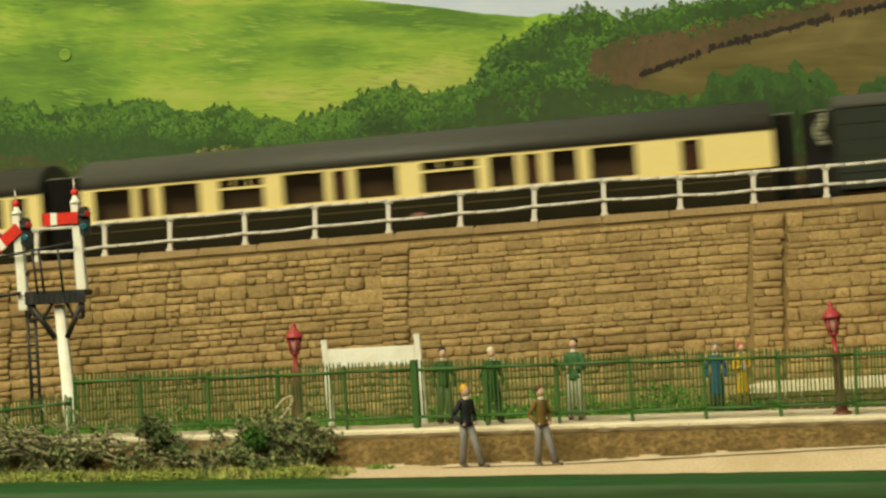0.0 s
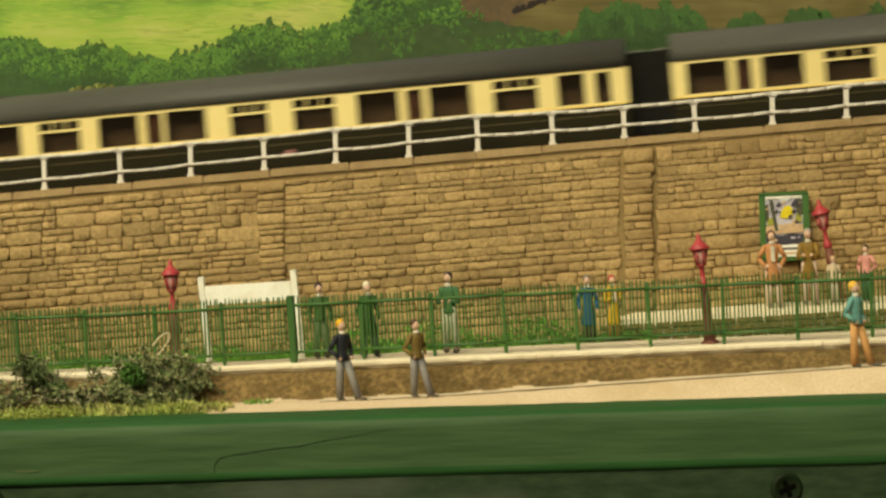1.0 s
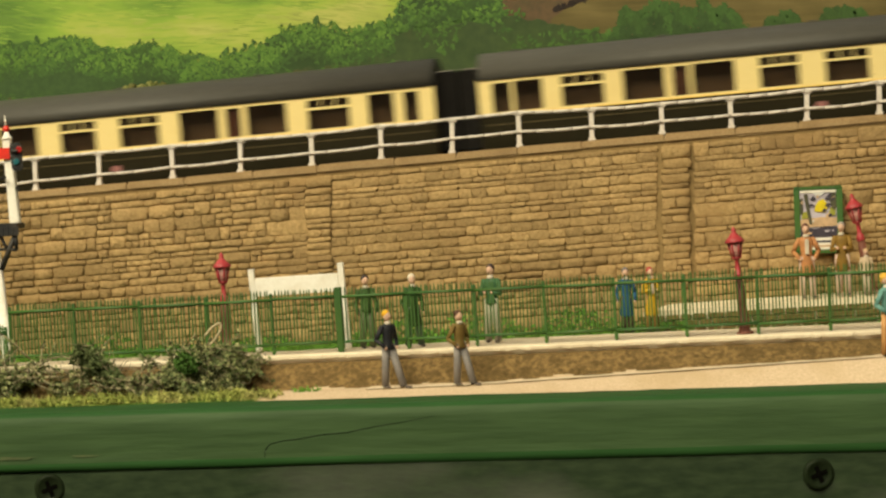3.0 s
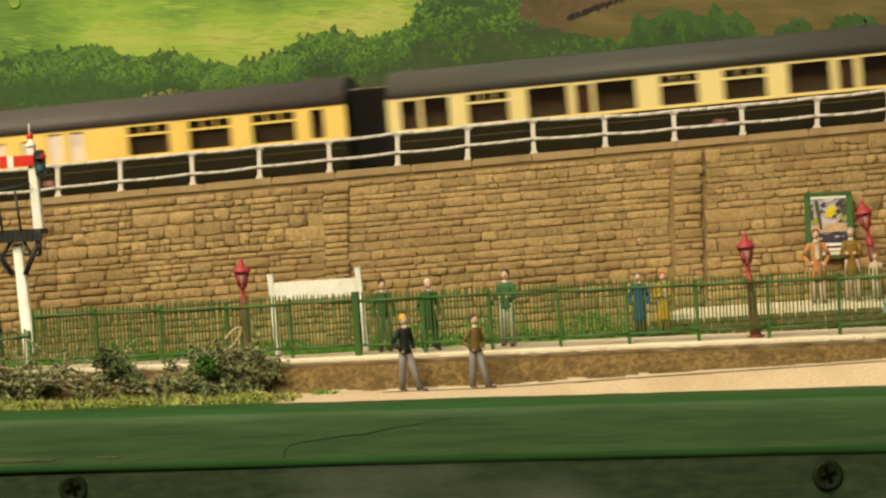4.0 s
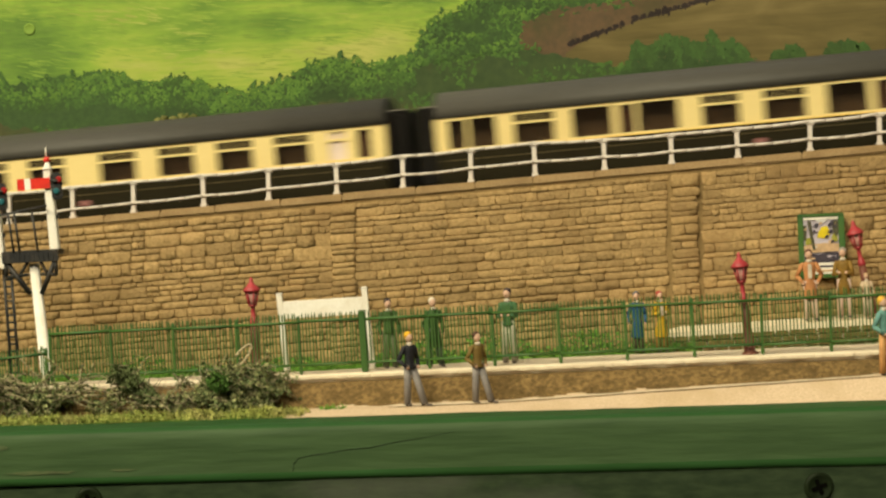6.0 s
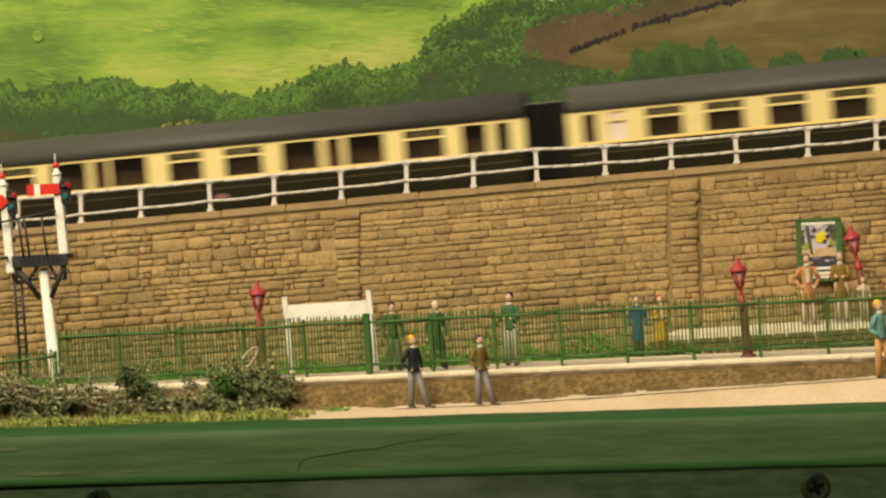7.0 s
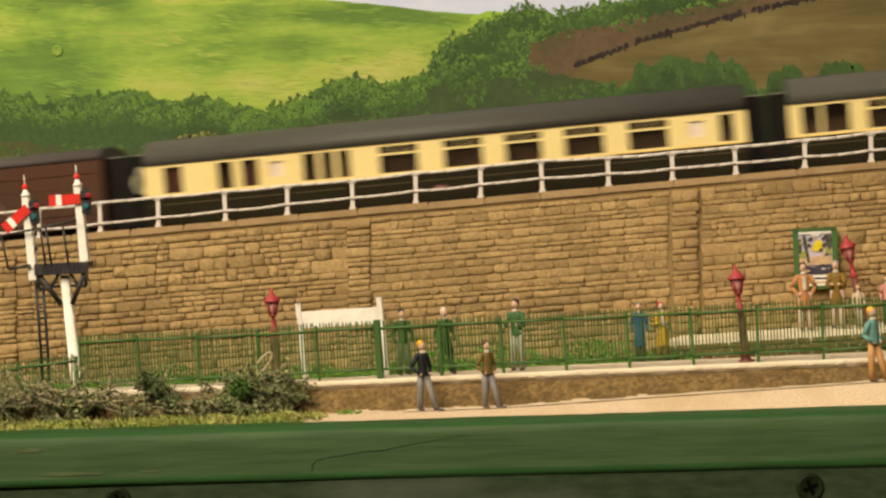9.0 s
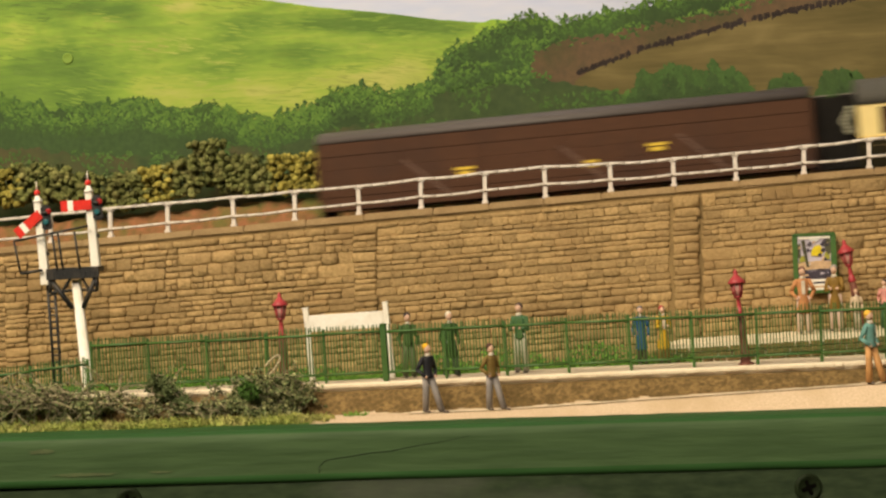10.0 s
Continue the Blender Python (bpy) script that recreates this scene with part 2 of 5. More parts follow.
slab("floor", (0.2, -0.8, -1.15), (6.4, 5, 0.1), M["room_floor"], "brown floor of the exhibition hall", "floor")
slab("ceiling", (0.2, -0.8, 1.5), (6.4, 5, 0.1), M["room"], "plain pale ceiling of the hall", "ceiling")
slab("wall_north", (0.2, 1.75, 0.175), (6.4, 0.1, 2.55), M["room"], "plain cream wall behind the layout", "wall")
slab("wall_south", (0.2, -3.35, 0.175), (6.4, 0.1, 2.55), M["room"], "plain cream wall of the hall", "wall")
slab("wall_east", (3.45, -0.8, 0.175), (0.1, 5, 2.55), M["room"], "plain cream wall of the hall", "wall")
slab("wall_west", (-3.05, -0.8, 0.175), (0.1, 5, 2.55), M["room"], "plain cream wall of the hall", "wall")

# ---- baseboard, rail and fascia in front ----
fascia = thing("layout_fascia", "dark wooden front board of the layout with cross-head screws", "board")
bm = bmesh.new()
box(bm, (0, -0.0432, -0.1242), (1.2, 0.018, 0.19), 0.0004)
part("front_board", bm, M["board"], fascia)


def screw_at(x, z):
    bm = bmesh.new()
    lathe(bm, [(0.0045, 0.0), (0.0047, 0.0008), (0.0044, 0.0014), (0.0036, 0.0017), (0.0031, 0.0013), (0.0012, 0.0012)], 24)
    ob = part("screw", bm, M["screw"], fascia, "dark green painted cross-head screw")
    ob.matrix_basis = pose(x, -0.0521, z, 90, 0, 12)
    bm = bmesh.new()
    box(bm, (0, 0, 0.0013), (0.0050, 0.0013, 0.0005))
    box(bm, (0, 0, 0.0013), (0.0013, 0.0050, 0.0004))
    sl = part("slot", bm, M["slot"], ob)
    sl.matrix_basis = pose(0, 0, 0, 0, 0, 20)


screw_at(-0.1075, -0.0338)
screw_at(0.1258, -0.0371)

top_rail = thing("timber_rail", "green gloss-painted timber rail with a crack along the grain", "rail", pose(0, 0, 0, 0, 0.57, 0))
bm = bmesh.new()
PROFILE = [(-0.0335, -0.0118), (-0.0495, -0.0117), (-0.0512, -0.0120), (-0.0523, -0.0129), (-0.0529, -0.0142), (-0.0531, -0.0158), (-0.0531, -0.0200), (-0.0531, -0.0245), (-0.0531, -0.0270), (-0.0532, -0.0277), (-0.0531, -0.0286), (-0.0527, -0.0294), (-0.0519, -0.0298), (-0.0335, -0.0298)]
rings = []
for k in range(241):
    x = -0.36 + 0.003 * k
    ring = []
    for q, (y, z) in enumerate(PROFILE):
        dz = 0.00025 * noise.noise(Vector((x * 25, q * 0.7, 0)))
        dy = 0.00022 * noise.noise(Vector((x * 30 + 9, q * 1.1, 3)))
        ring.append(bm.verts.new((x, y + dy, z + dz)))
    rings.append(ring)
for k, (p, n_) in enumerate(zip(rings, rings[1:])):
    for q in range(len(PROFILE) - 1):
        f = bm.faces.new((p[q], n_[q], n_[q + 1], p[q + 1]))
        f.smooth = True
        f.material_index = 1 if q < 3 or q > 7 else 0
for r_ in (rings[0], rings[-1]):
    bm.faces.new(r_)
part("timber", bm, [M["beam"], M["edge_green"]], top_rail)
for x0, z0, w0, h0 in ((-0.138, -0.0168, 0.006, 0.0011), (-0.122, -0.0252, 0.014, 0.0008), (-0.095, -0.0250, 0.006, 0.0004)):
    vs = [(x0 + w0 * math.cos(a) * rng.uniform(0.6, 1.1), -0.05335, z0 + h0 * math.sin(a) * rng.uniform(0.5, 1.2)) for a in np.linspace(0, 6.0, 14)]
    raw("worn_patch", vs, [tuple(range(14))], M["worn_paint"], top_rail, "rubbed olive patch in the paint")
bm = bmesh.new()
pts = [(-0.0386, -0.0268), (-0.0384, -0.0246), (-0.0368, -0.0228), (-0.033, -0.0220), (-0.027, -0.0213), (-0.020, -0.0203), (-0.013, -0.0199), (-0.006, -0.0186), (0.003, -0.0174), (0.014, -0.0156)]
for a, b in zip(pts, pts[1:]):
    tube(bm, (a[0], -0.0531, a[1]), (b[0], -0.0531, b[1]), 0.00014, n=5)
part("crack", bm, plain("crack_green", (0.014, 0.030, 0.010)), top_rail, "thin dark crack in the paint")

# ---- ground: one sheet over the whole board ----
gx = np.concatenate((np.linspace(-0.6, -0.25, 6), np.linspace(-0.24, 0.20, 420), np.linspace(0.21, 0.6, 6)))
gy = np.concatenate((np.linspace(-0.034, 0.0, 44), np.linspace(0.004, 0.12, 34), np.linspace(0.122, 0.19, 40)))
NX, NY = len(gx), len(gy)


def ground_z(x, y):
    n = noise.noise(Vector((x * 120, y * 120, 0)))
    if y < -0.0030:
        if y < -0.0235:
            q = (-0.0235 - y) / 0.0105
            return road_z(x) * (1 - q) + (-0.0118 - 0.00995 * x) * q + 0.0002 * n
        k = min(1.0, max(0.0, (y + 0.0165) / 0.0115))
        k = k * k * (3 - 2 * k)
        return road_z(x) * (1 - k) - 0.0027 * k + (0.0011 * n + 0.0009 * noise.noise(Vector((x * 420, y * 420, 1)))) * 4 * k * (1 - k)
    if y < 0.012:
        return -0.0022
    if y < 0.0675:
        return -0.0026 + 0.0008 * n
    if y < 0.08:
        return -0.004
    if y < 0.128:
        return track_z(x) - 0.006
    k = min(1.0, (y - 0.128) / 0.018)
    return track_z(x) - 0.006 + 0.030 * k + 0.003 * n * k


gv = [(x, y, ground_z(x, y)) for y in gy for x in gx]
gf = [(j * NX + i, j * NX + i + 1, (j + 1) * NX + i + 1, (j + 1) * NX + i) for j in range(NY - 1) for i in range(NX - 1)]
ground = raw("ground", gv, gf, M["turf"], None, "modelled ground of sandy road, earth bank and green turf", True)
tagged(ground, category="ground", kind="structure")
for k in ("road", "earth", "red_earth", "ballast"):
    ground.data.materials.append(M[k])
for p in ground.data.polygons:
    c = p.center
    wob = 0.002 * noise.noise(Vector((c.x * 90, 0, 5)))
    if c.y < -0.0152 + wob:
        p.material_index = 1 if c.x > -0.046 + 3 * wob else 0
    elif c.y < -0.003:
        p.material_index = 2
    elif 0.08 < c.y < 0.128:
        p.material_index = 4
    elif c.y >= 0.128:
        p.material_index = 3

# worn edging and its dark joint along the road
for nm, y0, w, up, mt, lab in (("road_edging", -0.0210, 0.0040, 0.00035, "platform", "low worn pale edging along the sandy road"), ("road_joint", -0.0237, 0.0008, 0.00030, "earth", "thin dark joint beside the road edging")):
    vs, fs = [], []
    for k in range(121):
        x = -0.012 + 0.0015 * k
        y = y0 + 0.00025 * noise.noise(Vector((x * 90, y0 * 100, 0))) + 0.010 * max(0.0, x - 0.06)
        ww = w * (0.75 + 0.5 * noise.noise(Vector((x * 260, 5, 0))))
        for q in (y - ww / 2, y + ww / 2):
            vs.append((x, q, ground_z(x, q) + up))
    fs = [(2 * k, 2 * k + 2, 2 * k + 3, 2 * k + 1) for k in range(120)]
    tagged(raw(nm, vs, fs, M[mt], None, lab), category="kerb", kind="structure")

# platform paving slabs and their front edge
platform = thing("platform", "pale sandy station platform with a worn edge", "platform", kind="structure")
vs, fs = [], []
for k in range(401):
    x = -0.150 + 0.001 * k
    e = 0.0005 * noise.noise(Vector((x * 150, 0, 0))) + 0.0005 * noise.noise(Vector((x * 600, 4, 0)))
    d = 0.0003 * noise.noise(Vector((x * 300, 9, 0)))
    back = interp(x, [(-0.04, 0.0138), (0.03, 0.0255)])
    for y, z in ((back + 0.0002, -0.0034), (back, 0.0), (-0.0042 + e, 0.0), (-0.0048 + e, -0.0004), (-0.0047 + e, -0.0013 + d), (-0.0035, -0.0026)):
        vs.append((x, y, z + 0.00012 * noise.noise(Vector((x * 200, y * 400, 2)))))
for k in range(400):
    for q in range(5):
        fs.append((6 * k + q, 6 * k + q + 1, 6 * k + q + 7, 6 * k + q + 6))
raw("paving", vs, fs, M["platform"], platform)

# second, raised platform ramp by the wall
ramp = thing("back_platform", "raised pale platform with a low dark brick face", "platform", kind="structure")
bm = bmesh.new()
v = [(0.074, 0.044, 0.0056), (0.30, 0.042, 0.0105), (0.30, 0.066, 0.0112), (0.083, 0.066, 0.0064)]
top = [bm.verts.new(p) for p in v]
low = [bm.verts.new((p[0], p[1], -0.003)) for p in v]
bm.faces.new(top)
for k in range(4):
    bm.faces.new((low[k], low[(k + 1) % 4], top[(k + 1) % 4], top[k]))
part("deck", bm, M["platform"], ramp)
bm = bmesh.new()
for r in range(3):
    x = 0.072
    while x < 0.24:
        w = rng.uniform(0.004, 0.006)
        box(bm, (x + w / 2, 0.0432 - 0.0089 * (x - 0.074), -0.001 + r * 0.0021 + 0.018 * (x - 0.074)), (w - 0.0004, 0.001, 0.0017), 0.0002)
        x += w
part("brick_face", bm, M["earth"], ramp, "dark brown low brick face")

# ---- retaining wall ----
wall = thing("wall_1", "brown moulded stone retaining wall under the railway line", "wall", kind="structure")


def wall_pt(u, h):
    """u along the wall, h below the coping's top: the courses climb with the line."""
    return u - 0.045 * h, 0.0643 + SLOPE * u - h


TILT = Matrix.Rotation(-math.atan(SLOPE), 4, "Y")
bm = bmesh.new()
vs = []
for y in (0.0712, 0.0795):
    for u, h in ((-0.6, 0.002), (0.6, 0.002), (0.6, 0.1), (-0.6, 0.1)):
        px_, pz_ = wall_pt(u, h)
        vs.append(bm.verts.new((px_, y, pz_)))
for q in ((0, 1, 2, 3), (7, 6, 5, 4), (0, 4, 5, 1), (1, 5, 6, 2), (2, 6, 7, 3), (3, 7, 4, 0)):
    bm.faces.new([vs[i] for i in q])
part("wall_core", bm, M["mortar"], wall, "dark brown joints behind the stones")

STONES = []
for k in range(14):
    sv, ring = [], []
    for (ins, y) in ((0.0, 0.35), (0.015, -0.28), (0.10, -0.50)):
        for cx, cz in ((-1, -1), (0, -1), (1, -1), (1, 0), (1, 1), (0, 1), (-1, 1), (-1, 0)):
            jx, jz = rng.uniform(-0.035, 0.035), rng.uniform(-0.085, 0.085)
            corner = 0.035 if cx and cz else 0.0
            sv.append((cx * (0.5 - 0.6 * ins - 0.5 * corner) + jx, y + (rng.uniform(-0.22, 0.22) if y < 0 else 0), cz * (0.5 - ins - corner) + jz))
    sf = []
    for r in range(2):
        for c in range(8):
            sf.append((r * 8 + c, r * 8 + (c + 1) % 8, r * 8 + 8 + (c + 1) % 8, r * 8 + 8 + c))
    sv.append((rng.uniform(-0.2, 0.2), -0.53 + rng.uniform(-0.1, 0.06), rng.uniform(-0.15, 0.15)))
    for c in range(8):
        sf.append((16 + c, 16 + (c + 1) % 8, 24))
    me = bpy.data.meshes.new("stone")
    me.from_pydata(sv, [], sf)
    me.shade_smooth()
    me.materials.append(M["stone"])
    STONES.append((me, np.array(sv), sf))

stone_list = []


def lay_stones(u0, u1, h0, h1, y, small=False):
    h = h0
    while h < h1:
        ch = rng.choice((0.0019, 0.0024, 0.0029, 0.0035, 0.0042, 0.0050)) if not small else rng.choice((0.004, 0.005, 0.0062))
        ch = min(ch, h1 - h + 0.001)
        u = u0 if small else u0 - rng.uniform(0, 0.0012)
        while u < u1 - 0.0008:
            w = rng.choice((rng.uniform(0.0036, 0.0075), rng.uniform(0.006, 0.0145))) if not small else rng.choice((u1 - u0, (u1 - u0) * 0.55))
            if u1 - u - w < 0.004:
                w = u1 - u + (0 if small else rng.uniform(-0.0004, 0.0009))
            if not small and ch > 0.0036 and rng.random() < 0.45:
                k = rng.uniform(0.4, 0.6)
                stone_list.append((u + w / 2, h + ch * k / 2, w, ch * k, y))
                w2 = w * rng.uniform(0.4, 0.6)
                stone_list.append((u + w2 / 2, h + ch * (1 + k) / 2, w2, ch * (1 - k), y))
                stone_list.append((u + (w + w2) / 2, h + ch * (1 + k) / 2, w - w2, ch * (1 - k), y))
            else:
                stone_list.append((u + w / 2, h + ch / 2, w, ch, y))
            u += w
        h += ch


PILASTERS = (-0.1925, -0.0430, 0.0872)
edges = [-0.30] + [e for p in PILASTERS for e in (p - (0.0062 if p > 0 else 0.0039), p + (0.0072 if p > 0 else 0.0051))] + [0.24]
for a, b in zip(edges[0::2], edges[1::2]):
    lay_stones(a + 0.0004, b - 0.0004, 0.0042, 0.075, 0.0712)
for p in PILASTERS:
    bm = bmesh.new()
    vs = []
    for y in (0.0706, 0.0725):
        for u, h in ((p - 0.0037, 0.0040), (p + 0.0049, 0.0040), (p + 0.0049, 0.1), (p - 0.0037, 0.1)):
            px_, pz_ = wall_pt(u, h)
            vs.append(bm.verts.new((px_, y, pz_)))
    for q in ((0, 1, 2, 3), (7, 6, 5, 4), (0, 4, 5, 1), (1, 5, 6, 2), (2, 6, 7, 3), (3, 7, 4, 0)):
        bm.faces.new([vs[i] for i in q])
    part("pilaster", bm, M["stone"], wall, "narrow stone pilaster standing proud")
    lay_stones(p - 0.0038, p + 0.0050, 0.0042, 0.075, 0.0703)

# ---- coping, railing ----
x = -0.30
while x < 0.24:
    w = rng.uniform(0.022, 0.030)
    bm = bmesh.new()
    box(bm, (0, 0, 0), (w - 0.00006, 0.0092, 0.0031), 0.0005)
    for v in bm.verts:
        v.co.z += rng.uniform(-0.00015, 0.00015)
    ob = part("coping_stone", bm, M["coping"], wall)
    ob.matrix_basis = Matrix.Translation((x + w / 2, 0.0748, 0.0643 + SLOPE * (x + w / 2) - 0.00155)) @ TILT
    x += w

railing = thing("railing", "weathered white post-and-rail fence along the coping", "railing", kind="structure")
POST_X = [-0.2300, -0.2040, -0.1780, -0.1517, -0.1269, -0.0985, -0.0726, -0.0456, -0.0197, 0.0066, 0.0313, 0.0576, 0.0828, 0.1074, 0.1339, 0.1592, 0.185, 0.211]
POST_Z = [0.0693, 0.0702, 0.0713, 0.0723, 0.0730, 0.0739, 0.0747, 0.0752, 0.0767, 0.0776, 0.0786, 0.0783, 0.0786, 0.0793, 0.0804, 0.0817, 0.0824, 0.0832]
for k, (x, z) in enumerate(zip(POST_X, POST_Z)):
    base = 0.0643 + SLOPE * x
    h = z - base
    bm = bmesh.new()
    box(bm, (0, 0, h / 2 - 0.0005), (0.0017, 0.0017, h - 0.001), 0.0002)
    box(bm, (0, 0, 0.0006), (0.0026, 0.0026, 0.0014), 0.0003)
    box(bm, (0, 0, h - 0.0009), (0.0036, 0.0028, 0.0018), 0.0004)
    ob = part("post", bm, M["rail_white"], railing)
    ob.matrix_basis = pose(x, 0.0742, base - 0.0002, 0, rng.uniform(-0.5, 3.0), 0)
for name, r in (("top_rail", 0.00062), ("middle_rail", 0.00055)):
    bm = bmesh.new()
    last = None
    for k in range((len(POST_X) - 1) * 4 + 1):
        i, q = min(k // 4, len(POST_X) - 2), k / 4 - min(k // 4, len(POST_X) - 2)
        x = POST_X[i] * (1 - q) + POST_X[i + 1] * q
        zt = POST_Z[i] * (1 - q) + POST_Z[i + 1] * q
        b = 0.0643 + SLOPE * x
        fr = 0.985 if name == "top_rail" else interp(x, [(-0.152, 0.32), (-0.046, 0.42), (0.031, 0.46), (0.16, 0.42)])
        z = b + (zt - b) * fr - 0.00016 * math.sin(math.pi * q) * (1 + (i * 7 % 3)) - 0.0006
        p = (x, 0.0732 if name == "top_rail" else 0.0730, z)
        if last:
            tube(bm, last, p, r, n=7)
        last = p
    part(name, bm, M["rail_white"], railing)

# ---- railway line behind the wall ----
line = thing("railway_track", "railway track with steel rails on dark sleepers", "track", kind="structure")
for y in (0.1018, 0.1183):
    bm = bmesh.new()
    box(bm, (0.2, y, -0.0009), (6.3, 0.0012, 0.0018))
    part("rail", bm, M["steel"], line)
x = -0.3
bm = bmesh.new()
while x < 0.3:
    box(bm, (x, 0.110, -0.0026), (0.0034, 0.033, 0.0016))
    x += 0.0085
tagged(part("sleepers", bm, M["wood"], line), kind="stuff")
line.matrix_basis = Matrix.Translation((0, 0, 0.0504)) @ TILT

# boards that carry the line on past the scenery, and the timber legs under the layout
for x0, x1 in ((-2.95, -0.602), (0.602, 3.35)):
    bm = bmesh.new()
    box(bm, (0, 0, 0), (x1 - x0, 0.070, 0.012), 0.001)
    ob = part("trackbed", bm, M["ballast"], line, "plain grey board under the line")
    ob.location = ((x0 + x1) / 2, 0.110, -0.0094)
    bm = bmesh.new()
    for k in range(int((x1 - x0) / 0.0085)):
        box(bm, (x0 + 0.0085 * (k + 0.5), 0.110, -0.0026), (0.0034, 0.033, 0.0016))
    tagged(part("sleepers", bm, M["wood"], line), kind="stuff")
trestle = thing("layout_trestle", "plain timber baseboard and legs that carry the layout", "trestle", kind="structure")
bm = bmesh.new()
box(bm, (0, 0.066, -0.046), (1.19, 0.190, 0.018), 0.001)
part("baseboard", bm, M["wood"], trestle)
for x, y in ((-0.5, -0.005), (0.5, -0.005), (-0.5, 0.14), (0.5, 0.14), (-1.5, 0.11), (-2.7, 0.11), (1.7, 0.11), (3.1, 0.11)):
    top = -0.055 if abs(x) < 0.6 else 0.0504 + SLOPE * x - 0.0155
    bm = bmesh.new()
    box(bm, (x, y, (top - 1.10) / 2), (0.032, 0.032, top + 1.10), 0.002)
    part("leg", bm, M["wood"], trestle)


# ---- painted backdrop ----
BY = 0.165
backdrop = thing("backdrop", "hand-painted backdrop board with green hills, woods and a brown field", "backdrop", kind="structure")
M["sky_paint"] = surface("painted_sky", (0.50, 0.55, 0.74), (0.58, 0.60, 0.74), 0.8, 120, 12, 0.1, coord="World", stretch=(0.5, 1, 2))


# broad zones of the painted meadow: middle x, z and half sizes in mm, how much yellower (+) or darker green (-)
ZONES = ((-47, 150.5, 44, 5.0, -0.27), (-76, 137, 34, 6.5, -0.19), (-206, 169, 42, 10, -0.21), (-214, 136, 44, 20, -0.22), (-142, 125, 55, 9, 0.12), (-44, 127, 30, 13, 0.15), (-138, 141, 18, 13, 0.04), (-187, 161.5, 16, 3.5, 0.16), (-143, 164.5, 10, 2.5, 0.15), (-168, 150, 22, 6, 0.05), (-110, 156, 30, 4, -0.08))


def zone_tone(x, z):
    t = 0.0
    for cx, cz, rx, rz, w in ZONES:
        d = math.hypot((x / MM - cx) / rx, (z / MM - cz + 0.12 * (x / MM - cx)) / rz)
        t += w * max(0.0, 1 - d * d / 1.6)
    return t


def brushed(name, stops, scale, turn, rough=0.75, zones=()):
    """Oil paint brushed along a slope: two stretched, warped noises picked through several colours."""
    m, nt, bsdf = tex_nodes(name)
    L = nt.links.new
    geo = nt.nodes.new("ShaderNodeNewGeometry")
    total = None
    for stretch, sc, w in (((0.30, 1, 1.0), scale, 0.55), ((0.07, 1, 1.0), scale * 5, 0.30), ((0.5, 1, 1.0), scale * 0.35, 0.55)):
        mp = nt.nodes.new("ShaderNodeMapping")
        mp.inputs["Rotation"].default_value = (0, radians(turn), 0)
        mp.inputs["Scale"].default_value = stretch
        L(geo.outputs["Position"], mp.inputs["Vector"])
        n = nt.nodes.new("ShaderNodeTexNoise")
        n.inputs["Scale"].default_value, n.inputs["Detail"].default_value, n.inputs["Distortion"].default_value = sc, 8, 1.1
        L(mp.outputs[0], n.inputs["Vector"])
        mu = nt.nodes.new("ShaderNodeMath")
        mu.operation = "MULTIPLY_ADD"
        mu.inputs[1].default_value = w
        mu.inputs[2].default_value = -w / 2
        L(n.outputs[0], mu.inputs[0])
        if total is None:
            total = mu.outputs[0]
        else:
            ad = nt.nodes.new("ShaderNodeMath")
            L(total, ad.inputs[0])
            L(mu.outputs[0], ad.inputs[1])
            total = ad.outputs[0]
    tone = total
    warp = nt.nodes.new("ShaderNodeTexNoise")
    warp.inputs["Scale"].default_value, warp.inputs["Detail"].default_value = 55, 5
    L(geo.outputs["Position"], warp.inputs["Vector"])
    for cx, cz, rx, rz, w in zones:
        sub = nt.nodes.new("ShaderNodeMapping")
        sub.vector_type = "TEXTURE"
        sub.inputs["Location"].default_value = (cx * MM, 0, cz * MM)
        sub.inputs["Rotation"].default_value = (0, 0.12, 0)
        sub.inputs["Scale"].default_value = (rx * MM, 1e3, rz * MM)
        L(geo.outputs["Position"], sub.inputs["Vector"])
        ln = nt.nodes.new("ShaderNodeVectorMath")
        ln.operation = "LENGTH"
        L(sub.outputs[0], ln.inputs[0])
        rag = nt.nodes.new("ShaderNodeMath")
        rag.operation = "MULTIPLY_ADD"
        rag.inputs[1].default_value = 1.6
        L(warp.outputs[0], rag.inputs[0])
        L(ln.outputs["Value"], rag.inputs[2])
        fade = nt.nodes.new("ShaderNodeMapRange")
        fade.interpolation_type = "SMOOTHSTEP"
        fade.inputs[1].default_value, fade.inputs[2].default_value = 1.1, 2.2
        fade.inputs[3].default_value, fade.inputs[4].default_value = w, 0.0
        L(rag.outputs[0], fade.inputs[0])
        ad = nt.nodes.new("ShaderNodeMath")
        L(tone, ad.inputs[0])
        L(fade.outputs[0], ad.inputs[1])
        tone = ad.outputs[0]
    mr = nt.nodes.new("ShaderNodeMapRange")
    mr.inputs[1].default_value, mr.inputs[2].default_value = -0.24, 0.24
    L(tone, mr.inputs[0])
    cr = nt.nodes.new("ShaderNodeValToRGB")
    while len(cr.color_ramp.elements) < len(stops):
        cr.color_ramp.elements.new(0.5)
    for e, (p, c) in zip(cr.color_ramp.elements, stops):
        e.position, e.color = p, (*c, 1)
    L(mr.outputs[0], cr.inputs[0])
    L(cr.outputs[0], bsdf.inputs["Base Color"])
    bsdf.inputs["Roughness"].default_value = rough
    bsdf.inputs["Specular IOR Level"].default_value = 0.25
    bp = nt.nodes.new("ShaderNodeBump")
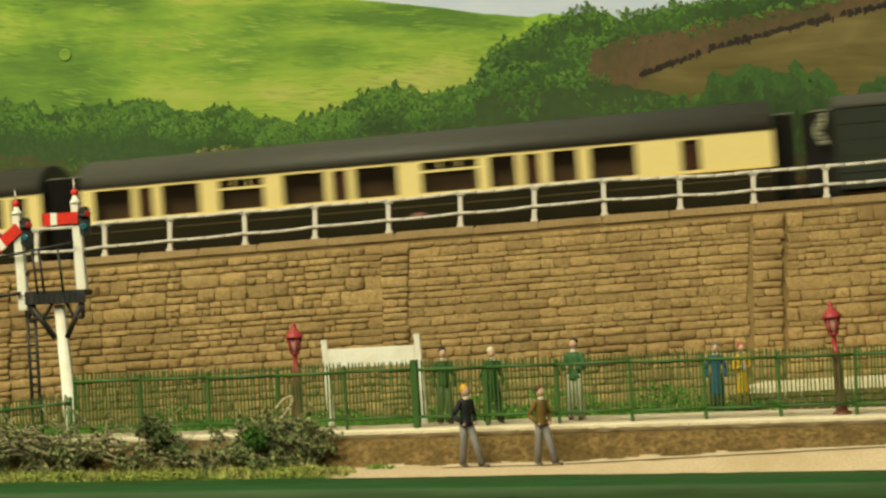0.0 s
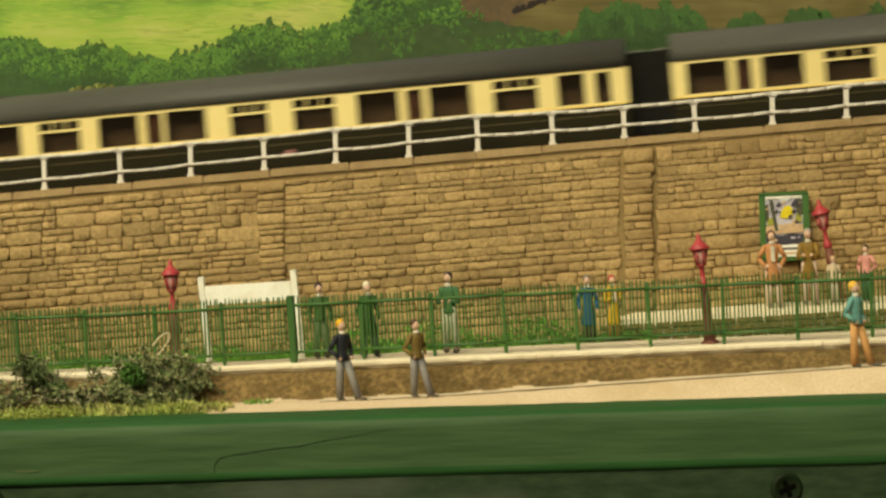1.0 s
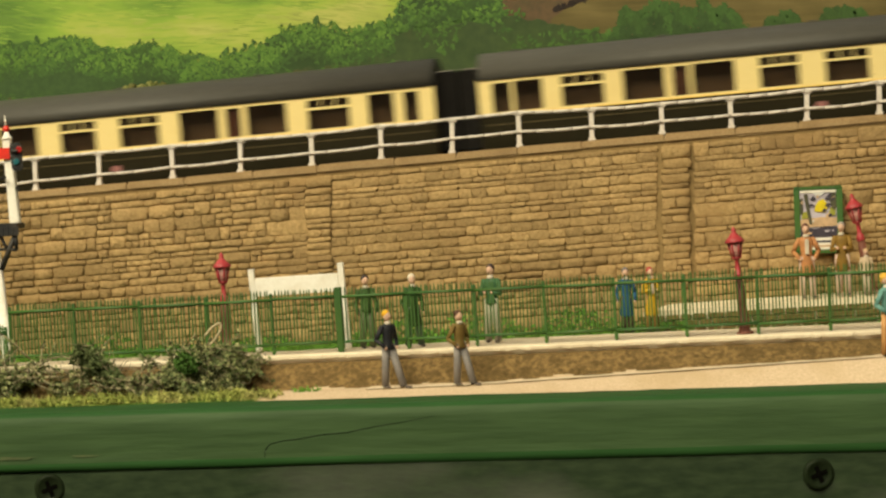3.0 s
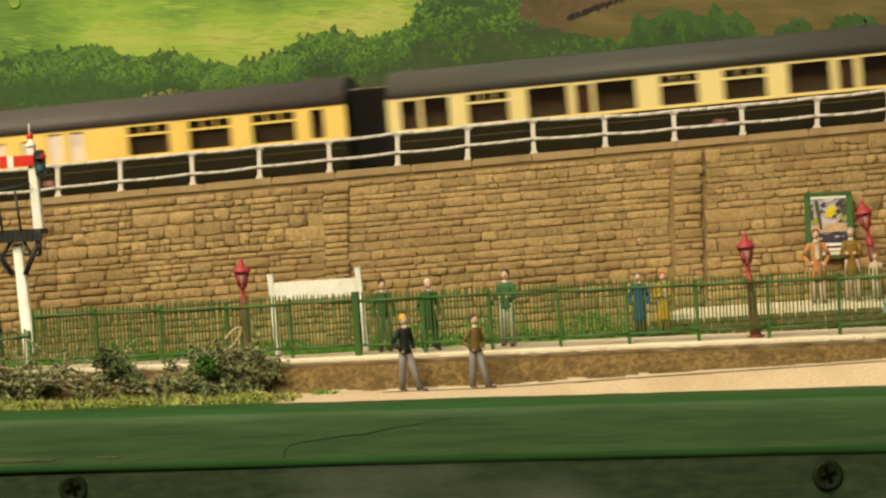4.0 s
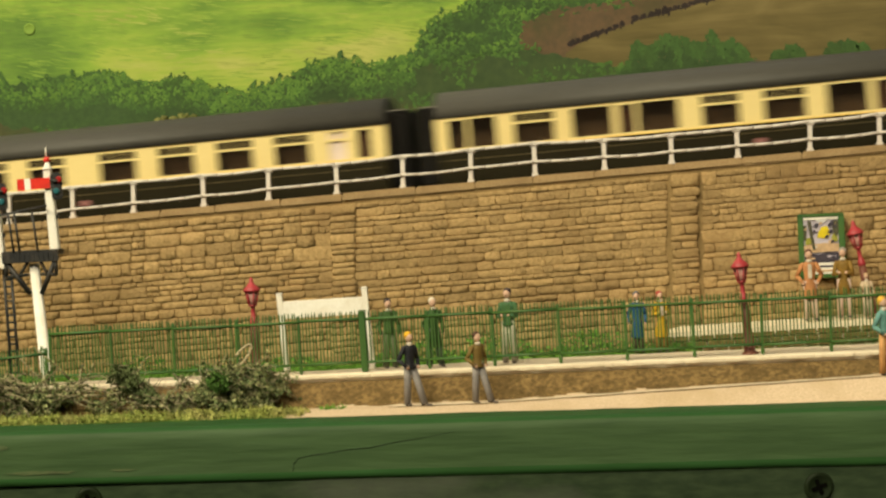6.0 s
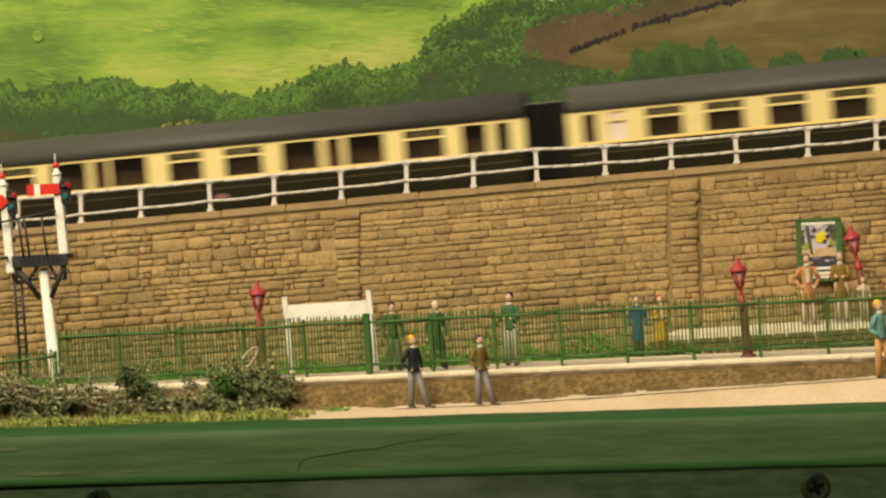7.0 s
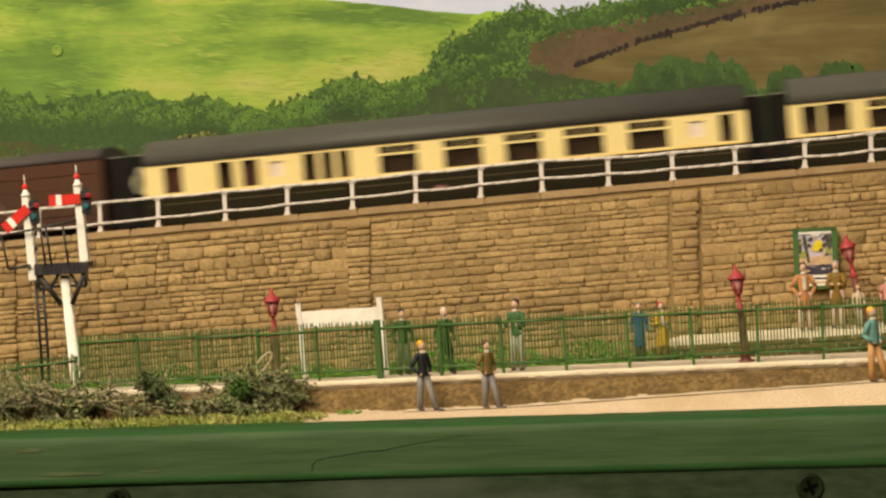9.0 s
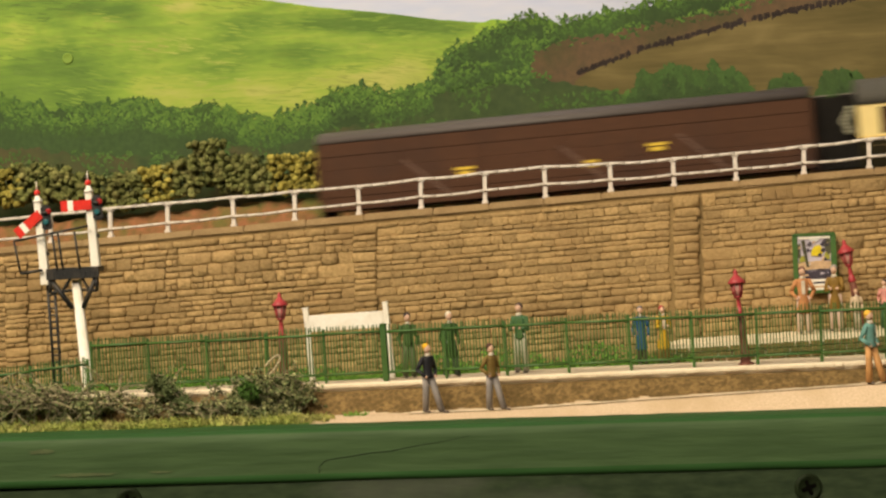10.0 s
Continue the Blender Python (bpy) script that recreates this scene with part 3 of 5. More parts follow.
    bp.inputs["Strength"].default_value, bp.inputs["Distance"].default_value = 0.25, 0.0004
    L(total, bp.inputs["Height"])
    L(bp.outputs[0], bsdf.inputs["Normal"])
    return m


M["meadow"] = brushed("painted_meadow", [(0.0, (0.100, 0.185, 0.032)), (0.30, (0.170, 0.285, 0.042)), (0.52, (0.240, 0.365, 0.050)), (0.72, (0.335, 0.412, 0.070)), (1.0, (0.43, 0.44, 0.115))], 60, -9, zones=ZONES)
M["dab_meadow"] = surface("meadow_strokes", (0.31, 0.46, 0.042), (0.23, 0.39, 0.034), 0.7, 300, 30, 0.1, stain=(0.19, 0.34, 0.03), piece=0.1, coord="World")
M["wood_paint"] = surface("painted_wood", (0.046, 0.090, 0.021), (0.030, 0.063, 0.016), 0.8, 420, 40, 0.2, stain=(0.026, 0.048, 0.014), coord="World")
M["dab_leaf"] = surface("leaf_dabs", (0.078, 0.156, 0.026), (0.055, 0.118, 0.020), 0.8, 300, 50, 0.1, stain=(0.044, 0.088, 0.018), piece=0.14, coord="World")
M["thicket"] = surface("dark_thicket", (0.032, 0.066, 0.015), (0.022, 0.048, 0.012), 0.8, 300, 50, 0.1, coord="World")
M["dab_mid"] = surface("middle_leaf_dabs", (0.056, 0.116, 0.023), (0.041, 0.090, 0.018), 0.8, 300, 50, 0.1, stain=(0.038, 0.068, 0.018), piece=0.14, coord="World")
M["dab_bright"] = surface("bright_leaf_dabs", (0.118, 0.220, 0.031), (0.080, 0.168, 0.024), 0.8, 300, 70, 0.1, piece=0.14, coord="World")
M["bracken"] = surface("painted_bracken", (0.128, 0.077, 0.037), (0.085, 0.058, 0.028), 0.8, 380, 40, 0.15, stain=(0.07, 0.065, 0.025), coord="World")
M["field"] = brushed("painted_field", [(0.0, (0.062, 0.060, 0.017)), (0.35, (0.104, 0.082, 0.027)), (0.65, (0.143, 0.110, 0.039)), (1.0, (0.20, 0.154, 0.060))], 75, -14)
M["low_wood"] = surface("painted_undergrowth", (0.050, 0.080, 0.021), (0.030, 0.055, 0.015), 0.8, 260, 34, 0.2, stain=(0.105, 0.070, 0.032), coord="World")
M["hedge_line"] = surface("painted_hedge", (0.030, 0.018, 0.014), (0.018, 0.012, 0.010), 0.8, 500, 60, 0.1, coord="World")

bm = bmesh.new()
box(bm, (0, BY + 0.004, 0.14), (1.2, 0.006, 0.50))
part("board", bm, M["sky_paint"], backdrop, "pale grey-blue painted sky")


def painted(name, pts, bottom, lift, mat, rough=0.0, label="", step=0.0015):
    """A painted area below the line through pts, down to a level or another line."""
    lift *= 0.08
    vs, fs = [], []
    n = int((pts[-1][0] - pts[0][0]) / step) + 1
    for k in range(n + 1):
        x = pts[0][0] + (pts[-1][0] - pts[0][0]) * k / n
        z = interp(x, pts)
        if rough:
            z += rough * (noise.noise(Vector((x * 160, lift * 9000, 0))) + 0.6 * noise.noise(Vector((x * 520, 3, lift * 900))))
        b = bottom if isinstance(bottom, float) else interp(x, bottom)
        vs += [(x, BY - lift, min(z, max(z, b)) if z > b else b + 0.0001), (x, BY - lift, b)]
    for k in range(n):
        fs.append((2 * k, 2 * k + 1, 2 * k + 3, 2 * k + 2))
    return raw(name, vs, fs, mat, backdrop, label)


def dabs(name, spots, mat, lift, size, lean=0.5, label=""):
    """Brush dabs: small flat strokes of paint."""
    lift *= 0.08
    vs, fs = [], []
    for x, z, s in spots:
        a = rng.uniform(-lean, lean) + (math.pi / 2 if lean > 0.8 else 0)
        l, w = s * size * rng.uniform(0.7, 1.5), s * size * rng.uniform(0.35, 0.7)
        ux, uz = math.cos(a), math.sin(a)
        y = BY - lift - rng.uniform(0, 0.00001)
        i = len(vs)
        for p, q in ((-1, -0.3), (-0.5, -1), (0.6, -0.8), (1, 0.2), (0.4, 1), (-0.6, 0.8)):
            p, q = p * l * rng.uniform(0.8, 1.1), q * w * rng.uniform(0.8, 1.1)
            vs.append((x + ux * p - uz * q, y, z + uz * p + ux * q))
        fs.append(tuple(range(i, i + 6)))
    ob = raw(name, vs, fs, mat, backdrop, label)
    return tagged(ob, kind="stuff")


def mm(*pts):
    return [(a * MM, b * MM) for a, b in pts]


HILL = mm((-330, 205), (-244, 190), (-200, 186), (-150, 178), (-115, 169), (-102, 165), (-78, 160), (-47, 155), (-21, 150), (1, 147), (25, 140), (60, 128))
HEDGE = mm((-330, 128), (-244, 130), (-233, 127), (-206, 121), (-178, 121), (-164, 123), (-146, 116), (-132, 118), (-108, 110), (-92, 112), (-65, 122), (-44, 118), (-27, 121))
WOOD = mm((-30, 118), (-27, 121), (-24, 130), (-17, 136), (-6, 140), (4, 144), (17, 149), (32, 145), (45, 146), (68, 149), (88, 154), (130, 163), (300, 190))
BRACK = mm((18, 112), (20, 128), (32, 134), (50, 134), (65, 136), (85, 140), (110, 143), (140, 150), (176, 158), (300, 185))
LINE = mm((39, 122), (54, 126), (70, 131), (85, 134), (110, 139), (135, 143), (160, 146), (176, 150), (300, 178))
FIELD = mm((38, 118), (45, 122.5), (54, 125), (70, 130), (85, 133), (110, 138), (135, 142), (160, 145.5), (176, 149.5), (300, 177.5))
LOW = mm((-44, 115), (-18, 117), (8, 119), (23, 121), (43, 115), (61, 111), (78, 107), (108, 106), (138, 104), (174, 99), (300, 90))
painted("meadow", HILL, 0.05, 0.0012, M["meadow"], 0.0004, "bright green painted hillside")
painted("far_hill", mm((-6, 146.5), (2, 148.5), (16, 147), (30, 140)), 0.13, 0.0014, M["dab_meadow"], 0.0003)
painted("wood", WOOD, 0.05, 0.0024, M["wood_paint"], 0.0022, "dark green painted wood")
painted("bracken", BRACK, 0.05, 0.0034, M["bracken"], 0.0012, "reddish brown painted bracken")
painted("field", FIELD, 0.05, 0.0042, M["field"], 0.0004, "tan brown painted field")
painted("hedgerow", HEDGE, 0.05, 0.0050, M["wood_paint"], 0.0026, "dark green painted hedgerow")
painted("undergrowth", LOW, 0.05, 0.0054, M["low_wood"], 0.0018, "brown and green painted undergrowth")
vs, fs = [], []


def stroke(x0, z0, x1, z1, w, lift):
    """One brush stroke with ragged sides."""
    d = Vector((x1 - x0, z1 - z0)).normalized()
    i = len(vs)
    n = 5
    for k in range(n + 1):
        t, h = k / n, w * rng.uniform(0.5, 1.1) * (0.6 if k in (0, n) else 1)
        px_, pz_ = x0 + (x1 - x0) * t, z0 + (z1 - z0) * t
        vs.append((px_ - d.y * h, BY - lift, pz_ + d.x * h))
        vs.append((px_ + d.y * h, BY - lift, pz_ - d.x * h))
    for k in range(n):
        fs.append((i + 2 * k, i + 2 * k + 1, i + 2 * k + 3, i + 2 * k + 2))


x = 0.039
while x < 0.24:
    step = rng.uniform(0.0020, 0.0038)
    z = interp(x, LINE) + rng.uniform(-0.0006, 0.0006)
    if rng.random() < 0.93:
        stroke(x, z, x + step * rng.uniform(0.7, 1.05), interp(x + step, LINE) + rng.uniform(-0.0005, 0.0005), rng.uniform(0.0010, 0.0019), 0.00043)
    if rng.random() < 0.85:
        stroke(x + 0.0004, z + 0.0004, x + rng.uniform(-0.0003, 0.0006), z - rng.uniform(0.0010, 0.0022), rng.uniform(0.0004, 0.0008), 0.00044)
    x += step
tagged(raw("hedge_strokes", vs, fs, M["hedge_line"], backdrop), kind="stuff")

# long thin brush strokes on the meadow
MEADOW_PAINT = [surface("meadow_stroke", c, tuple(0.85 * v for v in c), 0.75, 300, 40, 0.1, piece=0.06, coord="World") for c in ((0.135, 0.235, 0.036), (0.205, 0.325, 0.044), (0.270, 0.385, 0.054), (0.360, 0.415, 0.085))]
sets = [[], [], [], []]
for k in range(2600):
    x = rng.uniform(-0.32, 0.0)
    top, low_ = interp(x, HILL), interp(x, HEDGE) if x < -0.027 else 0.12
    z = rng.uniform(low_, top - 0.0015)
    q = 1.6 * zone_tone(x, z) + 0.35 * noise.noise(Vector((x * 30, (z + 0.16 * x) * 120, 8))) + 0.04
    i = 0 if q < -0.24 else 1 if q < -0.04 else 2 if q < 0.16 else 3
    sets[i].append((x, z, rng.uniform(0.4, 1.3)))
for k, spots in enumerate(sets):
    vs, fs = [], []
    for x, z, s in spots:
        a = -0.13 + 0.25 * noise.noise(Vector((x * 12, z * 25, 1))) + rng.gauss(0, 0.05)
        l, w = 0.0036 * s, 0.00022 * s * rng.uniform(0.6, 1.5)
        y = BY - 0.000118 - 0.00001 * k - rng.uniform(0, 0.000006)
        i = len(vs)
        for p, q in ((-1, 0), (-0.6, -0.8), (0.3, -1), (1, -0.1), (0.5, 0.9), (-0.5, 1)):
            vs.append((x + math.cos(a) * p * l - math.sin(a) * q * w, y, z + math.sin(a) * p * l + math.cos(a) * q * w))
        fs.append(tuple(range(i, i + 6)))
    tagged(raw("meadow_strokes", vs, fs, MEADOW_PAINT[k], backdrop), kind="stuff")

# a painted-over screw head in the board
bm = bmesh.new()
lathe(bm, [(0.0026, 0), (0.0026, 0.0004), (0.0022, 0.0006), (0.0017, 0.0003), (0.0006, 0.0002)], 18)
part("screw_head", bm, MEADOW_PAINT[1], backdrop, "screw head painted over in green").matrix_basis = pose(-0.1986, BY - 0.0001, 0.1448, 90, 0, 0)

# leaf dabs on hedge and woods
LEFT_LOW = mm((-330, 104), (-250, 106), (-215, 103), (-190, 99), (-160, 97), (-130, 100), (-100, 98), (-70, 104), (-44, 106))
painted("left_undergrowth", LEFT_LOW, 0.05, 0.0056, M["low_wood"], 0.003, "brown and green painted undergrowth")


def crowns(pts, a, b, deep, r):
    out = []
    x = a
    while x < b:
        for row in range(3 if deep > 0.025 else 2):
            q = r * rng.uniform(0.65, 1.25)
            out.append((x + rng.uniform(-0.4, 0.4) * r, interp(x, pts) - q * 0.75 - deep * row / 3 + rng.uniform(-0.3, 0.2) * r, q))
        x += r * rng.uniform(0.7, 1.3)
    return out


def crown_light(x, z, balls, rim):
    """How light a leaf is: from the top of the crown in front that it belongs to, to the gap below."""
    best = -1.0 if z < rim - 0.0025 else 0.0
    for cx, cz, q in balls:
        if abs(x - cx) < q:
            d = ((x - cx) ** 2 + (z - cz) ** 2) ** 0.5 / q
            if d < 1.1:
                best = max(best, 0.75 * (z - cz) / q - 0.25 * (x - cx) / q - 0.15 * d)
    return best


for nm, pts, deep, cnt, lift, size, r, thin in (("hedge_leaf", HEDGE, 0.0150, 7800, 0.0058, 0.0011, 0.0075, -0.5), ("wood_leaf", WOOD, 0.034, 7500, 0.0030, 0.0012, 0.0080, -0.5), ("undergrowth_leaf", LOW, 0.026, 2600, 0.0062, 0.0013, 0.0085, 0.0), ("low_leaf", LEFT_LOW, 0.022, 1500, 0.0066, 0.0013, 0.0085, 0.0)):
    a, b = pts[0][0], min(pts[-1][0], 0.24)
    balls = crowns(pts, a, b, deep, r)
    dark, mid, light, tip = [], [], [], []
    for k in range(cnt):
        x = rng.uniform(a, b)
        z = interp(x, pts) + 0.0024 * noise.noise(Vector((x * 160, 1, 0))) + 0.0016 + rng.uniform(0, 0.0030) * max(0.0, min(1.0, 3 * noise.noise(Vector((x * 330, 4, 1))))) - deep * rng.random() ** 1.15
        if nm == "wood_leaf" and x > 0.02 and z < interp(x, BRACK):
            continue
        if noise.noise(Vector((x * 60, z * 80, 2))) < thin:
            continue
        q = crown_light(x, z, balls, interp(x, pts)) + rng.gauss(0, 0.16)
        (dark if q < -0.22 else mid if q < 0.22 else light if q < 0.52 else tip).append((x, z, rng.uniform(0.45, 1.1)))
    for k, (spots, mt) in enumerate(((dark, "wood_paint"), (mid, "dab_mid"), (light, "dab_leaf"), (tip, "dab_bright"))):
        if nm in ("undergrowth_leaf", "low_leaf") and mt == "dab_bright":
            mt = "dab_leaf"
        dabs(nm, spots, M[mt], lift + 0.0004 * k, size * (0.85 if k == 3 else 1.0), 1.5)


dabs("bracken_dab", [(x, interp(x, BRACK) + rng.gauss(0.0006, 0.0016), rng.uniform(0.5, 1.3)) for x in [rng.uniform(0.019, 0.24) for k in range(700)]], M["bracken"], 0.0044, 0.0013, 0.7)


def painted_bush(x0, x1, z0, z1, cnt):
    """A low clump in upright strokes: ragged top, lighter towards the tips."""
    sets = ([], [], [])
    for k in range(cnt):
        x = rng.uniform(x0, x1)
        q = (x - x0) / (x1 - x0)
        top = z0 + (z1 - z0) * (0.80 + 0.30 * noise.noise(Vector((x * 190, z1 * 50, 0))) + 0.10 * noise.noise(Vector((x * 700, 3, 0))) - 0.55 * abs(2 * q - 1) ** 5)
        z = rng.uniform(z0, top)
        up = (z - z0) / (top - z0) + 0.5 * noise.noise(Vector((x * 170, z * 170, 4))) + rng.gauss(0, 0.14)
        sets[0 if up < 0.42 else 1 if up < 0.78 else 2].append((x, z, rng.uniform(0.5, 1.1)))
    for k, (spots, mt) in enumerate(zip(sets, ("thicket", "wood_paint", "dab_mid"))):
        dabs("bush_leaves", spots, M[mt], 0.0082 + 0.0004 * k, 0.0014, 0.9)


painted_bush(0.061, 0.117, 0.103, 0.1265, 2600)
painted_bush(0.123, 0.139, 0.104, 0.1155, 520)
painted_bush(0.143, 0.166, 0.100, 0.1185, 960)
painted_bush(0.172, 0.215, 0.098, 0.117, 1200)

# ---- planting ----
def flakes(n, place, size, seed):
    """Many small crumpled leaves as loose triangles and quads."""
    r = random.Random(seed)
    vs, fs = [], []
    for k in range(n):
        c = Vector(place(r))
        u = Vector((r.gauss(0, 1), r.gauss(0, 1), r.gauss(0, 1))).normalized()
        w = u.cross(Vector((r.gauss(0, 1), r.gauss(0, 1), r.gauss(0, 1)))).normalized()
        t = u.cross(w)
        s = size * r.uniform(0.5, 1.4)
        i = len(vs)
        vs += [c - u * s, c + w * s * 0.6 + t * s * 0.25, c + u * s, c - w * s * 0.6 + t * s * 0.2]
        fs += [(i, i + 1, i + 2), (i, i + 2, i + 3)]
    return vs, fs


def twigs(n, place, length, rad, seed):
    r = random.Random(seed)
    bm = bmesh.new()
    for k in range(n):
        p = Vector(place(r))
        d = Vector((r.gauss(0, 1), r.gauss(0, 0.5), r.gauss(0.2, 0.5))).normalized()
        for j in range(3):
            q = p + d * length * r.uniform(0.25, 0.5)
            tube(bm, p, q, rad * (1 - 0.25 * j), rad * (0.75 - 0.25 * j), n=4)
            d = (d + Vector((r.gauss(0, 0.5), r.gauss(0, 0.5), r.gauss(0, 0.5)))).normalized()
            p = q
    return bm


def clumps(blobs):
    """A place on or in one of several lumps (centre, radii)."""
    wts = [b[1][0] * b[1][2] for b in blobs]

    def place(r):
        c, s = r.choices(blobs, wts)[0]
        d = Vector((r.gauss(0, 1), r.gauss(0, 1), r.gauss(0, 1))).normalized() * r.uniform(0.72, 1.05)
        return (c[0] + d.x * s[0], c[1] + d.y * s[1], c[2] + d.z * s[2])
    return place


def bush(name, label, blobs, n, size, mat, ntw, seed, twig_mat="twig"):
    ob = thing(name, label, "bush")
    vs, fs = flakes(n, clumps(blobs), size, seed)
    tagged(raw("foliage", vs, fs, M[mat], ob), kind="stuff")
    # the shade between the lumps is coloured in with dark lichen inside
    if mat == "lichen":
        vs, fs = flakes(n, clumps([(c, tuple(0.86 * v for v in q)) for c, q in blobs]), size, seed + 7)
        tagged(raw("inner_foliage", vs, fs, M["lichen_dark"], ob, "foliage inside, coloured darker green for the shade in the gaps"), kind="stuff")
    if ntw:
        tagged(part("tangle", twigs(ntw, clumps(blobs), 0.008, 0.00024, seed + 1), M[twig_mat], ob, "pale tangled twigs"), kind="stuff")
    return ob


def heap(x0, x1, n, y0, z0, rz, seed):
    """Low, uneven lumps of many sizes."""
    r = random.Random(seed)
    return [((r.uniform(x0, x1), y0 + r.uniform(-0.005, 0.005), z0 + r.uniform(-0.002, 0.005)), (r.uniform(0.0018, 0.0055), r.uniform(0.002, 0.004), rz * r.uniform(0.5, 1.5))) for k in range(n)]


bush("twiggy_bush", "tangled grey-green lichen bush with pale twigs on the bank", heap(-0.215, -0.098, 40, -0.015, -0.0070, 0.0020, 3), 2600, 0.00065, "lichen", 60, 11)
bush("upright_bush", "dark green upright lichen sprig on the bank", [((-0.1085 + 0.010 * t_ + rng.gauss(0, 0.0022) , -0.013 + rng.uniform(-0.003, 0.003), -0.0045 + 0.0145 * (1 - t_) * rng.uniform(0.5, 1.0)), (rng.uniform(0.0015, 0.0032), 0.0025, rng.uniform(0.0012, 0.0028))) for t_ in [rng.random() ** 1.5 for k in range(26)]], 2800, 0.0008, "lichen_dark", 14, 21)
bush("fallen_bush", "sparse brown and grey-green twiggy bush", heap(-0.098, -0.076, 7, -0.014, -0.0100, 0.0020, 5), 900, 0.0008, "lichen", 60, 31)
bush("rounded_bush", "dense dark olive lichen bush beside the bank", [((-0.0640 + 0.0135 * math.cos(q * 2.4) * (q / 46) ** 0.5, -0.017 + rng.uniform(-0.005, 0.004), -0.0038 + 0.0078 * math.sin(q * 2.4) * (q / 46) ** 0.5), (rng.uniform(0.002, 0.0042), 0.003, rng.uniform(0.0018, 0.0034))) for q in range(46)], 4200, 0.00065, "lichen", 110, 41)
bush("small_bush", "small round mid-green bush in the tangle", [((-0.0700, -0.022, 0.0005), (0.0042, 0.003, 0.0034))], 700, 0.0007, "moss", 0, 51)

# pale curled tendril by the bush
bm = bmesh.new()
last = None
for k in range(13):
    a = -0.6 + k * 0.33
    p = (-0.0628 + 0.0036 * math.sin(a), -0.018, 0.0085 - 0.0040 * math.cos(a + 2.2))
    if last:
        tube(bm, last, p, 0.00045, n=6)
    last = p
tagged(part("curled_tendril", bm, plain("pale_stem", (0.55, 0.45, 0.28)), None, "pale curled dry stem sticking out of the bush"), category="stem")


def blades(name, n, place, height, mat, seed, label, cat="grass"):
    r = random.Random(seed)
    vs, fs = [], []
    for k in range(n):
        x, y, z = place(r)
        h, a = height * r.uniform(0.5, 1.4), r.uniform(0, 6.28)
        w = 0.00028 * r.uniform(0.7, 1.5)
        lx, ly = r.gauss(0, 0.45) * h, r.gauss(0, 0.3) * h
        i = len(vs)
        vs += [(x - w * math.cos(a), y - w * math.sin(a), z), (x + w * math.cos(a), y + w * math.sin(a), z), (x + lx * 0.4 + w * 0.6 * math.cos(a), y + ly * 0.4, z + h * 0.6), (x + lx, y + ly, z + h), (x + lx * 0.4 - w * 0.6 * math.cos(a), y + ly * 0.4, z + h * 0.6)]
        fs.append((i, i + 1, i + 2, i + 3, i + 4))
    ob = raw(name, vs, fs, mat, None, label)
    return tagged(ob, category=cat, kind="stuff")


def bank_place(x0, x1, y0, y1):
    def place(r):
        x, y = r.uniform(x0, x1), r.uniform(y0, y1)
        return x, y, ground_z(x, y) - 0.0003
    return place


def strand_bush(name, label, x0, x1, y0, zf, n, length, mat, seed, up=0.25, thick=0.00026, leafy=9):
    """Straggling sprays: leaves strung along thin bent twigs."""
    r = random.Random(seed)
    ob = thing(name, label, "bush")
    bm = bmesh.new()
    spots = []
    for k in range(n):
        x, y = r.uniform(x0, x1), y0 + r.uniform(-0.006, 0.006)
        p = Vector((x, y, zf(x) + r.uniform(-0.0015, 0.003)))
        d = Vector((r.choice((-1, 1)) * r.uniform(0.4, 1), r.gauss(0, 0.35), r.gauss(up, 0.35))).normalized()
        seg = length * r.uniform(0.5, 1.3) / 5
        for j in range(5):
            q = p + d * seg
            tube(bm, p, q, thick * (1 - 0.12 * j), thick * (0.88 - 0.12 * j), n=5)
            for w in range(leafy):
                t = r.random()
                spots.append(p * (1 - t) + q * t + Vector((r.gauss(0, 0.0006), r.gauss(0, 0.0006), r.gauss(0, 0.0006))))
            d = (d + Vector((r.gauss(0, 0.3), r.gauss(0, 0.2), r.gauss(-0.12, 0.3)))).normalized()
            p = q
    tagged(part("tangle", bm, M["twig"], ob, "pale tangled twigs"), kind="stuff")
    it = iter(spots[0::2])
    vs, fs = flakes(len(spots[0::2]), lambda rr: next(it), 0.0006, seed + 1)
    tagged(raw("foliage", vs, fs, M[mat], ob), kind="stuff")
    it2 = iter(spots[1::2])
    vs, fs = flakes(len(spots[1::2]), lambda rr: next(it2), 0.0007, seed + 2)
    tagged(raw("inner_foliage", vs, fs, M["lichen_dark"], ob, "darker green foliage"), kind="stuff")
    return ob


LEFT_H = mm((-220, 0), (-170, 0.5), (-150, 2), (-130, 1.5), (-118, 2), (-104, 3), (-97, -5), (-85, -4), (-74, 0), (-62, 3), (-50, 0), (-45, -6))
strand_bush("straggling_bush", "straggling grey-green bush with pale dry twigs on the bank", -0.215, -0.117, -0.016, lambda x: interp(x, LEFT_H) - 0.004, 190, 0.018, "lichen", 201, 0.2, 0.00044, 5)
strand_bush("straggling_bush", "low straggling twiggy bush with gaps on the bank", -0.100, -0.068, -0.016, lambda x: interp(x, LEFT_H) - 0.0045, 44, 0.014, "lichen", 202, 0.35, 0.00040, 5)
strand_bush("straggling_bush", "olive-green bush with drooping sprays beside the bank", -0.075, -0.053, -0.0175, lambda x: interp(x, LEFT_H) - 0.003, 80, 0.010, "lichen", 203, 0.1)
blades("rough_grass", 1300, bank_place(-0.22, -0.040, -0.0335, -0.020), 0.0028, M["grass"], 61, "rough yellow-green grass along the bank")
